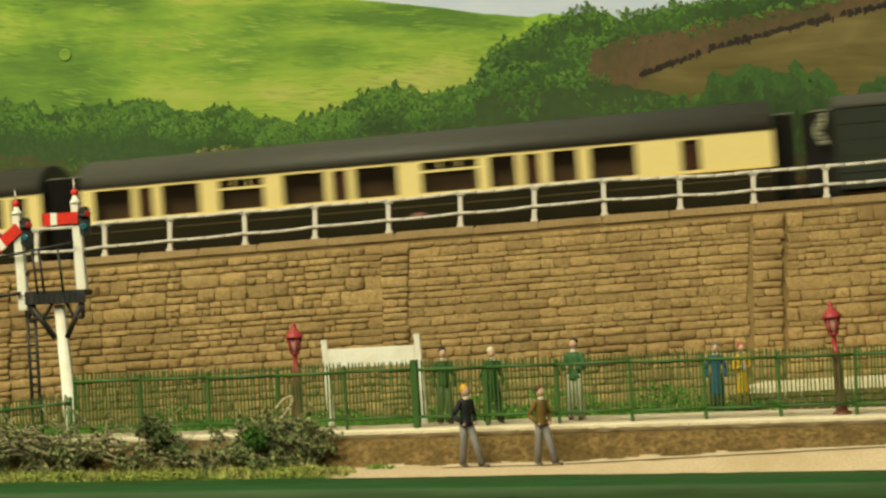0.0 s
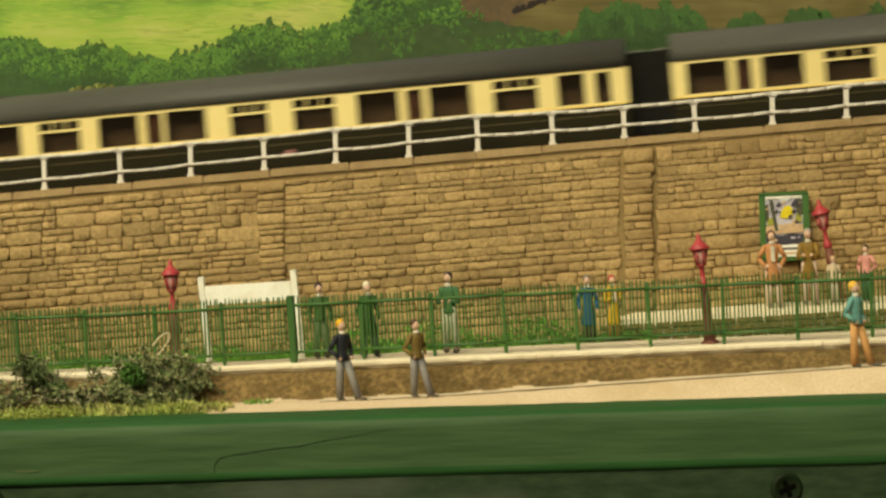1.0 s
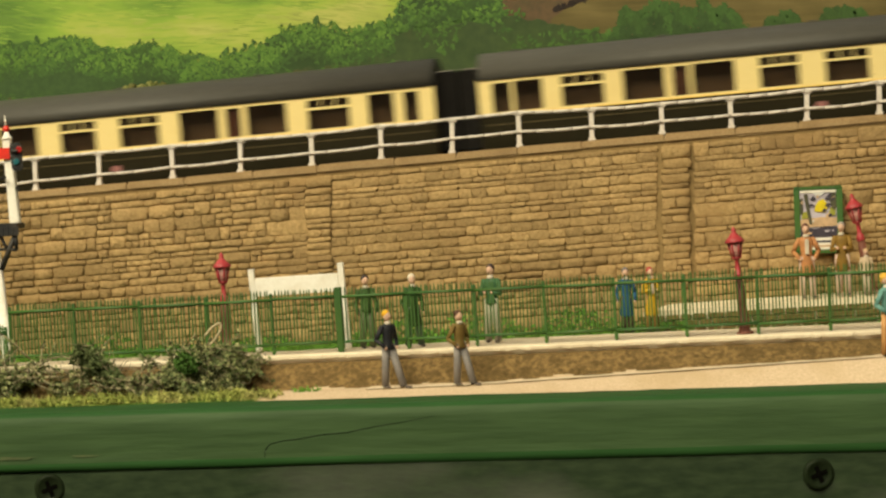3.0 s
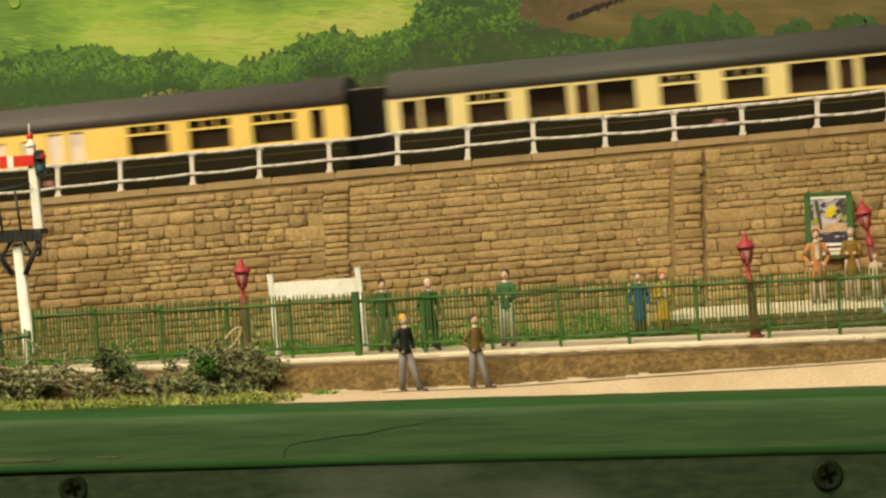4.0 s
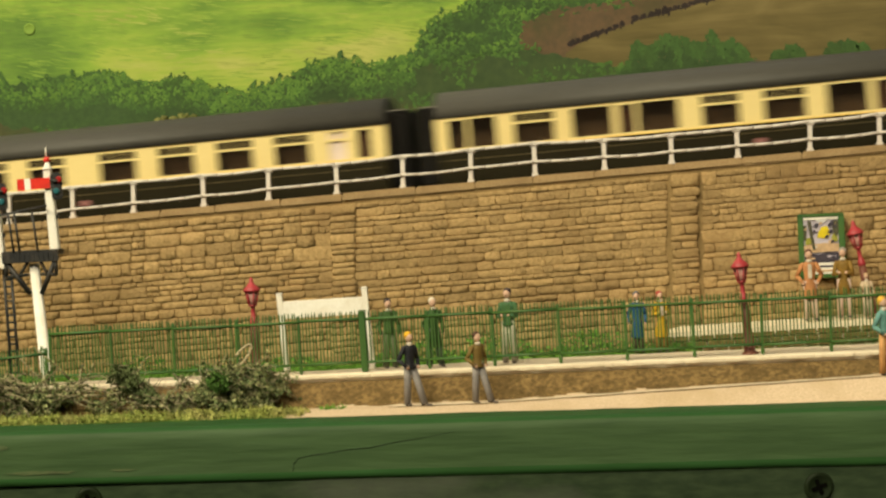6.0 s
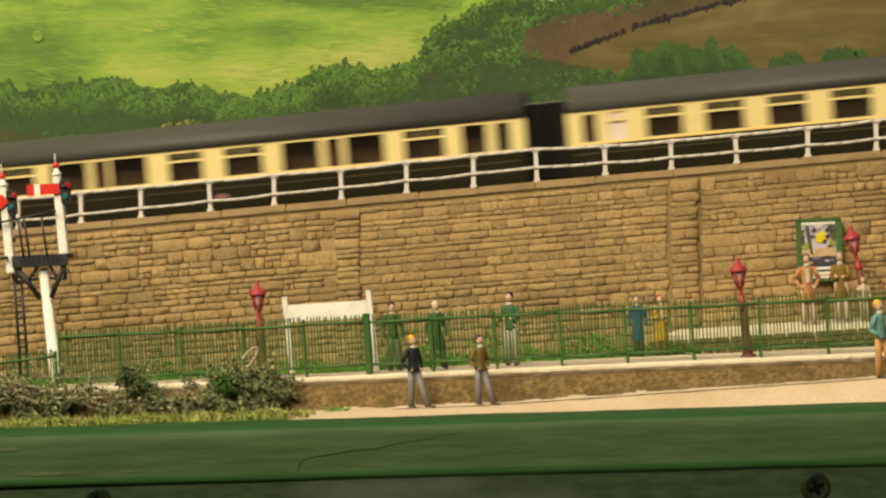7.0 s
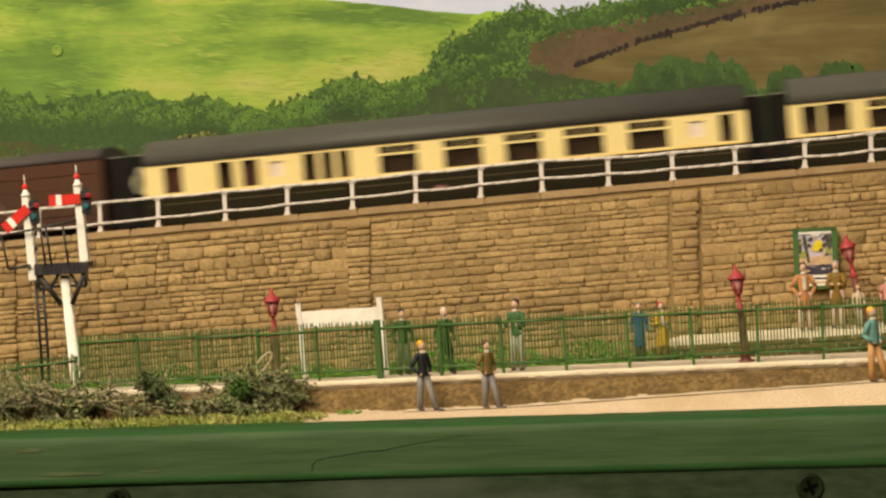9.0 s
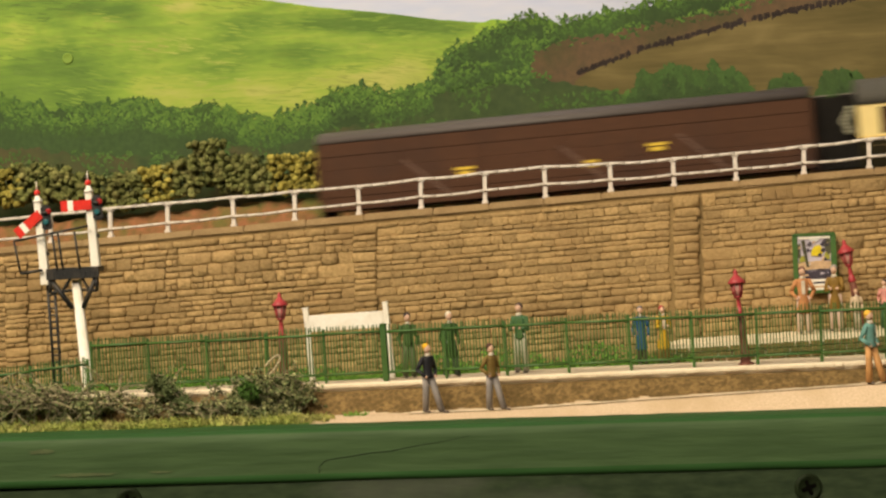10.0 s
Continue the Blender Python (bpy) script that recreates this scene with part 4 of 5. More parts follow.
blades("bank_grass", 1800, bank_place(-0.22, -0.136, -0.02, 0.012), 0.003, M["grass"], 62, "rough yellow-green grass under the bushes")
vs, fs = flakes(9000, clumps([((x_, rng.uniform(-0.032, -0.022), -0.0105), (rng.uniform(0.002, 0.006), 0.002, rng.uniform(0.0006, 0.0026))) for x_ in [rng.uniform(-0.22, -0.042) for k in range(110)]]), 0.0007, 66)
tagged(raw("scatter_weeds", vs, fs, M["grass"], None, "tufty yellow-green weeds in the grass"), category="weeds", kind="stuff")
blades("verge_tuft", 90, bank_place(-0.037, -0.028, -0.022, -0.017), 0.0016, M["leaf_bright"], 63, "small green tuft at the road side")
blades("platform_turf", 7000, bank_place(-0.22, 0.19, 0.026, 0.0675), 0.0022, M["leaf_bright"], 64, "green scatter grass behind the platform")
vs, fs = flakes(6500, clumps([((rng.uniform(-0.12, 0.085), rng.uniform(0.030, 0.06), -0.0015), (rng.uniform(0.006, 0.013), 0.004, rng.uniform(0.002, 0.0045))) for k in range(24)] + [((x_, 0.05, 0.0), (0.010, 0.006, h_)) for x_, h_ in ((0.012, 0.0085), (0.020, 0.006), (0.048, 0.0085), (0.056, 0.0065), (-0.012, 0.006), (-0.118, 0.006))]), 0.0008, 71)
tagged(raw("low_plants", vs, fs, M["leaf_bright"], None, "low bright green plants in front of the stone wall"), category="plants", kind="stuff")

# hedge beyond the line: rows of small lumps
HTOP = mm((-240, 94), (-223, 94), (-212, 96), (-196, 93), (-180, 88), (-159, 90), (-143, 93), (-127, 98), (-109, 92), (-91, 93), (-77, 93))


def lumps(x, half, top, low, n, r):
    out = []
    for k in range(n):
        q = rng.uniform(low, top)
        s = r * rng.uniform(0.6, 1.25)
        out.append(((x + rng.uniform(-half, half), 0.1440 + rng.uniform(-0.004, 0.003), q - s), (s, s, s * 0.9)))
    return out


def crumbly(blobs, seed):
    """Rounded crumbs of foam, each lump rough on its surface."""
    bm = bmesh.new()
    for k, (c, q) in enumerate(blobs):
        for v in ball(bm, (0, 0, 0), 1.0, sub=2):
            n = 1 + 0.55 * noise.noise(v.co * 1.7 + Vector((seed, k, 0))) + 0.30 * noise.noise(v.co * 5 + Vector((k, seed, 1)))
            v.co = Vector(c) + Vector((v.co.x * q[0], v.co.y * q[1], v.co.z * q[2])) * n
    return bm


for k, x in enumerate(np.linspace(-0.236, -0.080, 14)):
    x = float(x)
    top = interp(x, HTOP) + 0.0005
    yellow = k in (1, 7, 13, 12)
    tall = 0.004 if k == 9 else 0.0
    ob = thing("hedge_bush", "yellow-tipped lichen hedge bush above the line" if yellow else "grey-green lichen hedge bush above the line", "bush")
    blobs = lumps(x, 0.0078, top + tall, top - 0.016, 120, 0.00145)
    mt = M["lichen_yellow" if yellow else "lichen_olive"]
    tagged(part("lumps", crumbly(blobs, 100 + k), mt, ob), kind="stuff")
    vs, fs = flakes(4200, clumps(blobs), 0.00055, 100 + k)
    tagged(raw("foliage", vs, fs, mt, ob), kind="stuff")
    # dark flakes behind the lumps: gap shade put into the colour
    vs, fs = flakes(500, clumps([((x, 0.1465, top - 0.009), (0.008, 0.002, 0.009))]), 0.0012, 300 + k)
    tagged(raw("inner_foliage", vs, fs, M["lichen_dark"], ob, "foliage inside, coloured darker green for the shade in the gaps"), kind="stuff")


# ---- picket fence on the platform ----
def picket_mesh(h):
    bm = bmesh.new()
    w, d = 0.00023, 0.0002
    pr = [(-w, 0), (w, 0), (w, h - 0.0009), (0, h), (-w, h - 0.0009)]
    a = [bm.verts.new((x, -d, z)) for x, z in pr]
    b = [bm.verts.new((x, d, z)) for x, z in pr]
    bm.faces.new(a)
    bm.faces.new(b[::-1])
    for k in range(5):
        bm.faces.new((a[k], b[k], b[(k + 1) % 5], a[(k + 1) % 5]))
    return mesh_of("picket", bm, M["fence"])


def fence_run(label, x0, bays, pitch, y, zf, height, big=()):
    ob = thing("fence", label, "fence")
    pk = picket_mesh(height - 0.0030 + 0.0012)
    n = 19
    for k in range(bays + 1):
        x = x0 + k * pitch
        thick = 0.0022 if k in big else 0.00115
        hh = height + (0.0006 if k in big else 0.0)
        bm = bmesh.new()
        box(bm, (0, 0, hh / 2), (thick, thick, hh), 0.0003)
        if k in big:
            box(bm, (0, 0, hh), (thick * 1.12, thick * 1.12, 0.0008), 0.0002)
        p = part("post", bm, M["fence"], ob)
        p.matrix_basis = pose(x, y, zf(x), rng.uniform(-0.5, 0.5), rng.uniform(-0.8, 0.8), 0)
        if k == bays:
            break
        for j in range(1, n):
            q = new("picket", pk)
            q.parent = ob
            px_ = x + pitch * j / n
            q.matrix_basis = pose(px_, y + 0.0003, zf(px_) + 0.0028 + rng.uniform(-0.0002, 0.0002), 0, rng.uniform(-1.2, 1.2), 0)
        za, zb = zf(x), zf(x + pitch)
        for hz, r in ((height - 0.0021, 0.0005), (0.0034, 0.00045)):
            bm = bmesh.new()
            tube(bm, (x, y - 0.0004, za + hz + rng.uniform(-0.0002, 0.0002)), (x + pitch, y - 0.0004, zb + hz + rng.uniform(-0.0002, 0.0002)), r, n=6)
            part("fence_rail", bm, M["fence"], ob)
    return ob


fence_run("green-painted picket fence along the platform edge", -0.1370, 14, 0.02262, 0.0, lambda x: 0.0 if x > -0.06 else -0.0002, 0.0204, (5,))
fence_run("lower green picket fence beside the signal", -0.2285, 4, 0.0226, -0.001, lambda x: -0.0056 + 0.075 * (x + 0.137), 0.0192)


# ---- bracket signal ----
sig = thing("semaphore_signal", "white wooden bracket signal with two red and white semaphore arms", "signal")
bm = bmesh.new()
lathe(bm, [(0.0027, 0), (0.0027, 0.006), (0.0024, 0.0062), (0.0020, 0.0465)], 4)
o = part("main_post", bm, M["white"], sig, "tapered square white post")
o.matrix_basis = Matrix.Translation((-0.1420, 0.010, -0.0030)) @ pose(0, 0, 0, 0, -3.4, 0) @ pose(0, 0, 0, 0, 0, 45)
bm = bmesh.new()
box(bm, (-0.1450, 0.010, 0.0472), (0.0208, 0.0080, 0.0020), 0.0003, None)
for k in range(12):
    box(bm, (-0.1545 + k * 0.0018, 0.0060, 0.0455), (0.0012, 0.0006, 0.0030))
box(bm, (-0.1450, 0.0064, 0.0452), (0.0205, 0.0010, 0.0028), 0.0002)
part("landing", bm, M["black"], sig, "black timber landing")
for x0, x1 in ((-0.1545, -0.1462), (-0.1358, -0.1420)):
    for p, q, r in (((x0, 0.0075, 0.0445), (x1, 0.0085, 0.0325), 0.0010), ((x0, 0.0075, 0.0445), (x0, 0.0075, 0.039), 0.0007), ((x0, 0.0075, 0.039), (x1, 0.0085, 0.0395), 0.0006), ((x0 * 0.5 + x1 * 0.5, 0.008, 0.0385), (x1, 0.0085, 0.0445), 0.0006)):
        bm = bmesh.new()
        tube(bm, p, q, r, n=6)
        part("bracket_strut", bm, M["black"], sig, "black iron bracket strut")
bm = bmesh.new()
for dx in (-0.0014, 0.0014):
    tube(bm, (-0.1552 + dx, 0.0125, -0.003), (-0.1558 + dx, 0.0118, 0.046), 0.00062, n=6)
for k in range(18):
    tube(bm, (-0.1572, 0.0125, -0.001 + k * 0.0026), (-0.1544, 0.0125, -0.001 + k * 0.0026), 0.0004, n=5)
part("ladder", bm, M["black"], sig, "thin black ladder")
bm = bmesh.new()
tube(bm, (-0.1675, 0.0062, 0.0595), (-0.1375, 0.0062, 0.0638), 0.00045, n=6)
tube(bm, (-0.1675, 0.0062, 0.0595), (-0.1655, 0.0062, 0.0470), 0.00042, n=6)
tube(bm, (-0.1655, 0.0062, 0.0470), (-0.1570, 0.0070, 0.0478), 0.0006, n=6)
for x in (-0.1515, -0.1492, -0.1425):
    tube(bm, (x + 0.0008, 0.0062, 0.0475), (x - 0.0006, 0.0062, 0.0620), 0.00045, n=6)
part("handrail", bm, M["black"], sig, "thin black wire handrail")


def doll(x, z0, z1, arm_deg):
    bm = bmesh.new()
    box(bm, (0, 0, (z1 - z0) / 2), (0.0034, 0.0028, z1 - z0), 0.0003)
    for v in bm.verts:
        if v.co.z > (z1 - z0) * 0.6:
            v.co.x *= 0.8
    o = part("signal_post", bm, M["white"], sig, "short white post")
    o.matrix_basis = pose(x, 0.0095, z0, 0, -2.4, 0)
    bm = bmesh.new()
    lathe(bm, [(0.0019, 0), (0.0019, 0.0007), (0.0012, 0.0012), (0.0006, 0.0030)], 10, (0, 0, z1 - z0))
    part("cap", bm, M["white"], o, "white post cap")
    bm = bmesh.new()
    ball(bm, (0, 0, z1 - z0 + 0.0036), 0.00125)
    tube(bm, (0, 0, z1 - z0 + 0.0058), (0, 0, z1 - z0 + 0.0066), 0.0004, 0.0001, 6)
    part("finial", bm, M["signal_red"], o, "red ball finial")
    bm = bmesh.new()
    tube(bm, (0, 0, z1 - z0 + 0.0046), (0, 0, z1 - z0 + 0.0082), 0.00045, 0.00012, 8)
    part("spike", bm, M["white"], o, "white finial spike")
    piv = (0.0008, -0.0021, z1 - z0 - 0.0048)
    bm = bmesh.new()
    for a, b, mi in ((-0.0118, -0.0090, 0), (-0.0090, -0.0068, 1), (-0.0068, 0.0004, 0)):
        box(bm, ((a + b) / 2, 0, 0), (b - a, 0.0006, 0.0036 + 0.0006 * (-(a + b) / 2 / 0.01)), 0, None, mi)
    arm = part("arm", bm, [M["signal_red"], M["white"]], o, "red semaphore arm with a white band")
    arm.matrix_basis = Matrix.Translation(piv) @ pose(0, 0, 0, 0, arm_deg, 0)
    bm = bmesh.new()
    box(bm, (0.0026, 0.0002, -0.0014), (0.0040, 0.0009, 0.0096), 0.0006)
    lathe(bm, [(0.0015, 0), (0.0017, 0.0004), (0.0015, 0.001)], 14, (0.0026, 0, 0))
    q = part("spectacle", bm, M["black"], o, "black spectacle plate")
    q.matrix_basis = Matrix.Translation(piv)
    for dz, mt in ((-0.0032, "lens_blue"), (0.0008, "lens_red")):
        bm = bmesh.new()
        lathe(bm, [(0.0012, 0), (0.0012, 0.0005), (0.0008, 0.0008)], 14)
        l = part("lens", bm, M[mt], q, "blue-green glass" if dz < 0 else "red glass")
        l.matrix_basis = pose(0.0026 + (0.0014 if dz > 0 else 0), -0.0003, dz, 90, 0, 0)
    bm = bmesh.new()
    box(bm, (0.0020, 0.0, 0.012), (0.0012, 0.0012, 0.0016), 0.0003)
    part("fitting", bm, M["black"], o)


doll(-0.1363, 0.0478, 0.0767, 1.5)
doll(-0.1568, 0.0420, 0.0740, -35)


# ---- station lamps ----
def station_lamp(label, x, y, z, height, lean):
    ob = thing("station_lamp", label, "lamp", pose(x, y, z, 0, lean, 0), "station lamps")
    s = height / 0.0341
    bm = bmesh.new()
    lathe(bm, [(0.0028, 0), (0.0028, 0.0006), (0.0019, 0.001), (0.0015, 0.0105 * s), (0.0013, 0.0175 * s)], 14)
    part("column", bm, M["lamp_brown"], ob, "dull brown lower column")
    bm = bmesh.new()
    z1 = 0.0175 * s
    lathe(bm, [(0.0014, z1), (0.0015, z1 + 0.0004), (0.0012, z1 + 0.0020), (0.0008, z1 + 0.0026), (0.0007, z1 + 0.0058), (0.0012, z1 + 0.0066)], 12)
    part("stem", bm, M["lamp_red"], ob, "red lamp stem")
    z2 = z1 + 0.0066
    bm = bmesh.new()
    lathe(bm, [(0.0012, z2), (0.0022, z2 + 0.0050)], 6)
    part("lantern_glass", bm, plain("pinkish_lantern", (0.52, 0.27, 0.23), 0.25), ob, "clouded pinkish lantern panes")
    bm = bmesh.new()
    for k in range(6):
        a = 2 * math.pi * k / 6
        tube(bm, (0.0013 * math.cos(a), 0.0013 * math.sin(a), z2), (0.0024 * math.cos(a), 0.0024 * math.sin(a), z2 + 0.0050), 0.00028, n=5)
    lathe(bm, [(0.0015, z2 - 0.0004), (0.0015, z2 + 0.0003)], 6)
    part("lantern_frame", bm, M["lamp_red"], ob, "red lantern frame")
    bm = bmesh.new()
    lathe(bm, [(0.0031, z2 + 0.0049), (0.0032, z2 + 0.0054), (0.0021, z2 + 0.0066), (0.0010, z2 + 0.0078), (0.0007, z2 + 0.0084), (0.0008, z2 + 0.0090), (0.0002, z2 + 0.0100)], 12)
    part("lantern_top", bm, M["lamp_red"], ob, "red pointed lantern roof")
    return ob


station_lamp("red station lamp on a brown column behind the fence", -0.0638, 0.006, 0.0, 0.0352, -0.6)
station_lamp("red station lamp on a brown column by the platform edge", 0.1076, 0.0035, 0.0, 0.0352, -3.6)
station_lamp("red station lamp on the raised platform beside the poster", 0.1522, 0.0560, 0.0085, 0.0345, -9.0)

# ---- name board ----
board = thing("name_board", "blank white station name board on two posts", "sign", pose(0, 0.0138, 0))
for x, h in ((-0.0548, 0.0279), (-0.0240, 0.0287)):
    bm = bmesh.new()
    box(bm, (0, 0, h / 2 - 0.001), (0.0020, 0.0016, h + 0.002), 0.0002)
    box(bm, (0, 0, h), (0.0024, 0.002, 0.0006), 0.0002)
    part("post", bm, M["white"], board).matrix_basis = pose(x, 0, 0, 0, -2.8, 0)
bm = bmesh.new()
box(bm, (0, 0, 0), (0.0288, 0.0012, 0.0062), 0.0002)
part("panel", bm, M["white"], board, "plain white panel").matrix_basis = pose(-0.0405, -0.0002, 0.0222, 0, -0.9, 0)

# ---- poster board on the wall ----
poster = thing("poster_board", "green-framed colourful poster on the stone wall", "poster", pose(0.1360, 0.0672, 0.0336, 0, 0.6, 0))
bm = bmesh.new()
for c, s in (((0, 0, 0.0112), (0.0166, 0.0014, 0.0013)), ((0, 0, -0.0112), (0.0166, 0.0014, 0.0013)), ((-0.0074, 0, 0), (0.0020, 0.0014, 0.0225)), ((0.0074, 0, 0), (0.0022, 0.0014, 0.0225))):
    box(bm, c, s, 0.0002)
part("frame", bm, M["fence"], poster, "green frame")
bm = bmesh.new()
box(bm, (0, 0.0004, 0), (0.0155, 0.0006, 0.0226))
part("sheet", bm, plain("poster_lilac", (0.58, 0.52, 0.60)), poster, "pale lilac poster sheet")


def patch(name, mat, pts, lift):
    vs = [(x * MM, -0.0002 - lift * 0.0001, z * MM) for x, z in pts]
    raw(name, vs, [tuple(range(len(vs)))], mat, poster)


patch("patch", plain("poster_yellow", (0.75, 0.58, 0.02)), [(-1.5, 3.0), (2.5, 2.6), (3.4, 5.0), (2.0, 7.2), (0.2, 6.8), (-0.8, 5.5)], 1)
patch("patch", plain("poster_tan", (0.62, 0.42, 0.25)), [(-6.4, -2.6), (6.4, -2.2), (6.4, 0.6), (1.0, 1.0), (-6.4, 0.2)], 1)
patch("patch", plain("poster_dark", (0.06, 0.05, 0.07)), [(-6.2, -6.0), (6.6, -6.0), (6.6, -2.8), (2.0, -2.2), (-1.0, -3.2), (-6.2, -2.4)], 1)
patch("patch", M["white"], [(-6.8, -10.4), (6.8, -10.4), (6.8, -6.3), (-6.8, -6.3)], 1)
for k, pts in enumerate(([(-5.0, 9.0), (-3.6, 9.2), (-3.0, 4.0), (-2.2, -1.5), (-3.2, -1.5), (-4.2, 4.0)], [(3.8, 9.0), (6.0, 9.4), (6.6, 5.0), (5.2, 3.0), (4.0, 6.0)], [(-6.4, 7.4), (-5.2, 8.0), (-5.4, 2.0), (-6.6, 2.4)], [(-2.0, 9.6), (3.0, 10.0), (1.0, 8.4), (-1.0, 8.6)])):
    patch("patch", plain("poster_trunk", (0.09, 0.085, 0.05)) if k < 3 else plain("poster_white", (0.7, 0.68, 0.66)), pts, 2)
patch("patch", plain("poster_olive", (0.34, 0.33, 0.05)), [(3.0, 1.2), (5.8, 1.4), (5.8, 4.6), (4.2, 4.2)], 1.5)
patch("patch", M["poster_olive"], [(-5.9, 0.4), (-3.4, 0.8), (-3.8, 3.2), (-5.8, 2.8)], 1.5)
patch("patch", M["white"], [(-6.2, 9.6), (6.2, 9.6), (6.2, 10.5), (-6.2, 10.5)], 1.5)
for k in range(16):
    x, z, w = rng.uniform(-6, 5.5), rng.uniform(-4.5, 9.5), rng.uniform(0.4, 1.2)
    patch("patch", plain(rng.choice(("poster_dark", "poster_white", "poster_tan", "poster_dark")), (0.1, 0.1, 0.1)), [(x - w, z - 0.4), (x, z - 0.9 * w), (x + w, z), (x + 0.2, z + 0.8 * w)], 2.5 + 0.1 * k)
for k, (x, z, w, mt) in enumerate(((-4, -8.0, 3.0, "poster_dark"), (1.5, -7.6, 5.0, "poster_dark"), (3.5, -4.0, 3.0, "poster_lilac"), (-3.8, -4.6, 2.4, "poster_tan"), (0.2, -9.2, 8.0, "poster_tan"))):
    patch("bar", M[mt], [(x - w / 2, z - 0.35), (x + w / 2, z - 0.35), (x + w / 2, z + 0.35), (x - w / 2, z + 0.35)], 3)


# ---- painted figurines: one plain mesh each ----
def figurine(label, x, y, z, h, turn, top, legs, hair, coat=0.0, stride=1.0, arms="down", skin=(0.72, 0.46, 0.33), front=None, lean=0.0, step=0.0):
    bm = bmesh.new()
    s = h / 24.0
    mats = [plain("fig_skin", skin), plain("fig_%s" % label.split()[0] + str(len(M)), top), plain("fig_legs" + str(len(M)), legs), plain("fig_hair" + str(len(M)), hair), plain("fig_shoe", (0.17, 0.14, 0.12)), plain("fig_front", front or (0.7, 0.6, 0.48))]
    for sx in (-1, 1):
        f = sx * 1.6 * stride
        ft = (f * 0.9 + sx * 0.7, -f * 0.7, 0.4) if not step else (sx * 1.5, -step if sx > 0 else 0.6, 0.4)
        hp = (sx * 0.95, 0, 13.4)
        tube(bm, hp, (ft[0], ft[1] * 0.8, 0.6), 1.42, 1.12, 10, 2)
        box(bm, (ft[0] + 0.1, ft[1] - 0.8, 0.45), (1.1, 2.6, 0.8), 0.25, None, 4)
    lathe(bm, [(1.7, 12.0 - coat * 6.5), (2.1 + 0.7 * coat, 12.3 - coat * 6.0), (1.75, 13.8), (1.95, 16.0), (2.3, 18.0), (2.0, 19.4), (0.85, 20.1), (0.7, 20.8)], 14, mi=1)
    for v in bm.verts:
        if v.co.z > 12.5:
            v.co.y *= 0.72
    if front:
        box(bm, (0, -1.75, 16.6), (1.3, 0.5, 5.0), 0.2, None, 5)
    for sx in (-1, 1):
        sh = (sx * 2.3, 0, 18.8)
        el, ha = ((sx * 4.1, 0.9, 15.2), (sx * 2.3, -1.4, 12.6)) if arms == "hips" else ((sx * 3.3, 0.4, 14.8), (sx * 3.1, -0.7, 11.4)) if arms == "down" else ((sx * 3.2, -0.6, 15.0), (sx * 1.2, -2.6, 15.6))
        ball(bm, sh, 0.95, mi=1, sub=1)
        ball(bm, el, 0.76, mi=1, sub=1)
        tube(bm, sh, el, 0.85, 0.72, 8, 1)
        tube(bm, el, ha, 0.72, 0.55, 8, 1)
        ball(bm, ha, 0.65, mi=0, sub=1)
    ball(bm, (0, -0.1, 22.2), 1.34, (0.86, 1.0, 1.2), 0)
    ball(bm, (0, -1.5, 22.0), 0.32, mi=0, sub=1)
    ball(bm, (0, 0.32, 22.9), 1.38, (0.96, 1.0, 0.95), 3)
    ball(bm, (0, 0.75, 22.1), 1.1, (1.0, 0.9, 1.0), 3, 1)
    tube(bm, (0, -0.35, 19.6), (0, -0.25, 20.6), 1.15, 0.85, 10, 5)
    bmesh.ops.scale(bm, vec=(s * MM, s * MM, s * MM), verts=bm.verts)
    ob = new("figurine", mesh_of("figurine", bm, *mats))
    ob.matrix_basis = pose(x, y, z, 0, lean, turn)
    return tagged(ob, label, "figurine")


figurine("miniature in a black jacket and grey trousers on the road", -0.0047, -0.0205, road_z(-0.006), 24.8, 52, (0.022, 0.022, 0.028), (0.25, 0.225, 0.212), (0.78, 0.42, 0.02), 0, 1.2, "hips", lean=0, step=5.6)
figurine("miniature in an olive-brown pullover and grey trousers on the road", 0.0182, -0.0205, road_z(0.0175), 23.8, 50, (0.20, 0.13, 0.035), (0.25, 0.225, 0.212), (0.10, 0.05, 0.03), 0, 1.3, "hips", lean=0, step=5.0)
figurine("miniature in a teal jumper and orange-brown trousers on the road", 0.1506, -0.0200, road_z(0.151) + 0.0002, 25.4, 55, (0.17, 0.36, 0.32), (0.62, 0.32, 0.12), (0.80, 0.47, 0.06), 0, 1.2, "hips", lean=-1.5, step=4.0)
figurine("miniature in a dark green jacket behind the fence", -0.0170, 0.012, -0.0002, 24.6, 20, (0.045, 0.085, 0.024), (0.16, 0.18, 0.10), (0.03, 0.025, 0.03), 0, 0.6)
figurine("white-haired miniature in a long green coat behind the fence", -0.0006, 0.0085, 0, 24.2, 30, (0.035, 0.085, 0.022), (0.09, 0.13, 0.09), (0.75, 0.66, 0.52), 0.8, 0.9)
figurine("miniature in a green jacket and pale trousers behind the fence", 0.0253, 0.012, 0, 26.0, -15, (0.065, 0.15, 0.065), (0.50, 0.46, 0.36), (0.05, 0.035, 0.035), 0, 0.8, "front")
figurine("miniature in a long blue coat behind the fence", 0.0690, 0.030, 0.0002, 21.6, 10, (0.02, 0.085, 0.19), (0.09, 0.06, 0.05), (0.16, 0.15, 0.16), 1.0, 0.4)
figurine("miniature in a long yellow coat and red hat behind the fence", 0.0772, 0.030, 0.0002, 21.4, 25, (0.66, 0.40, 0.03), (0.30, 0.17, 0.05), (0.42, 0.06, 0.05), 1.0, 0.5, "front", front=(0.75, 0.62, 0.42))
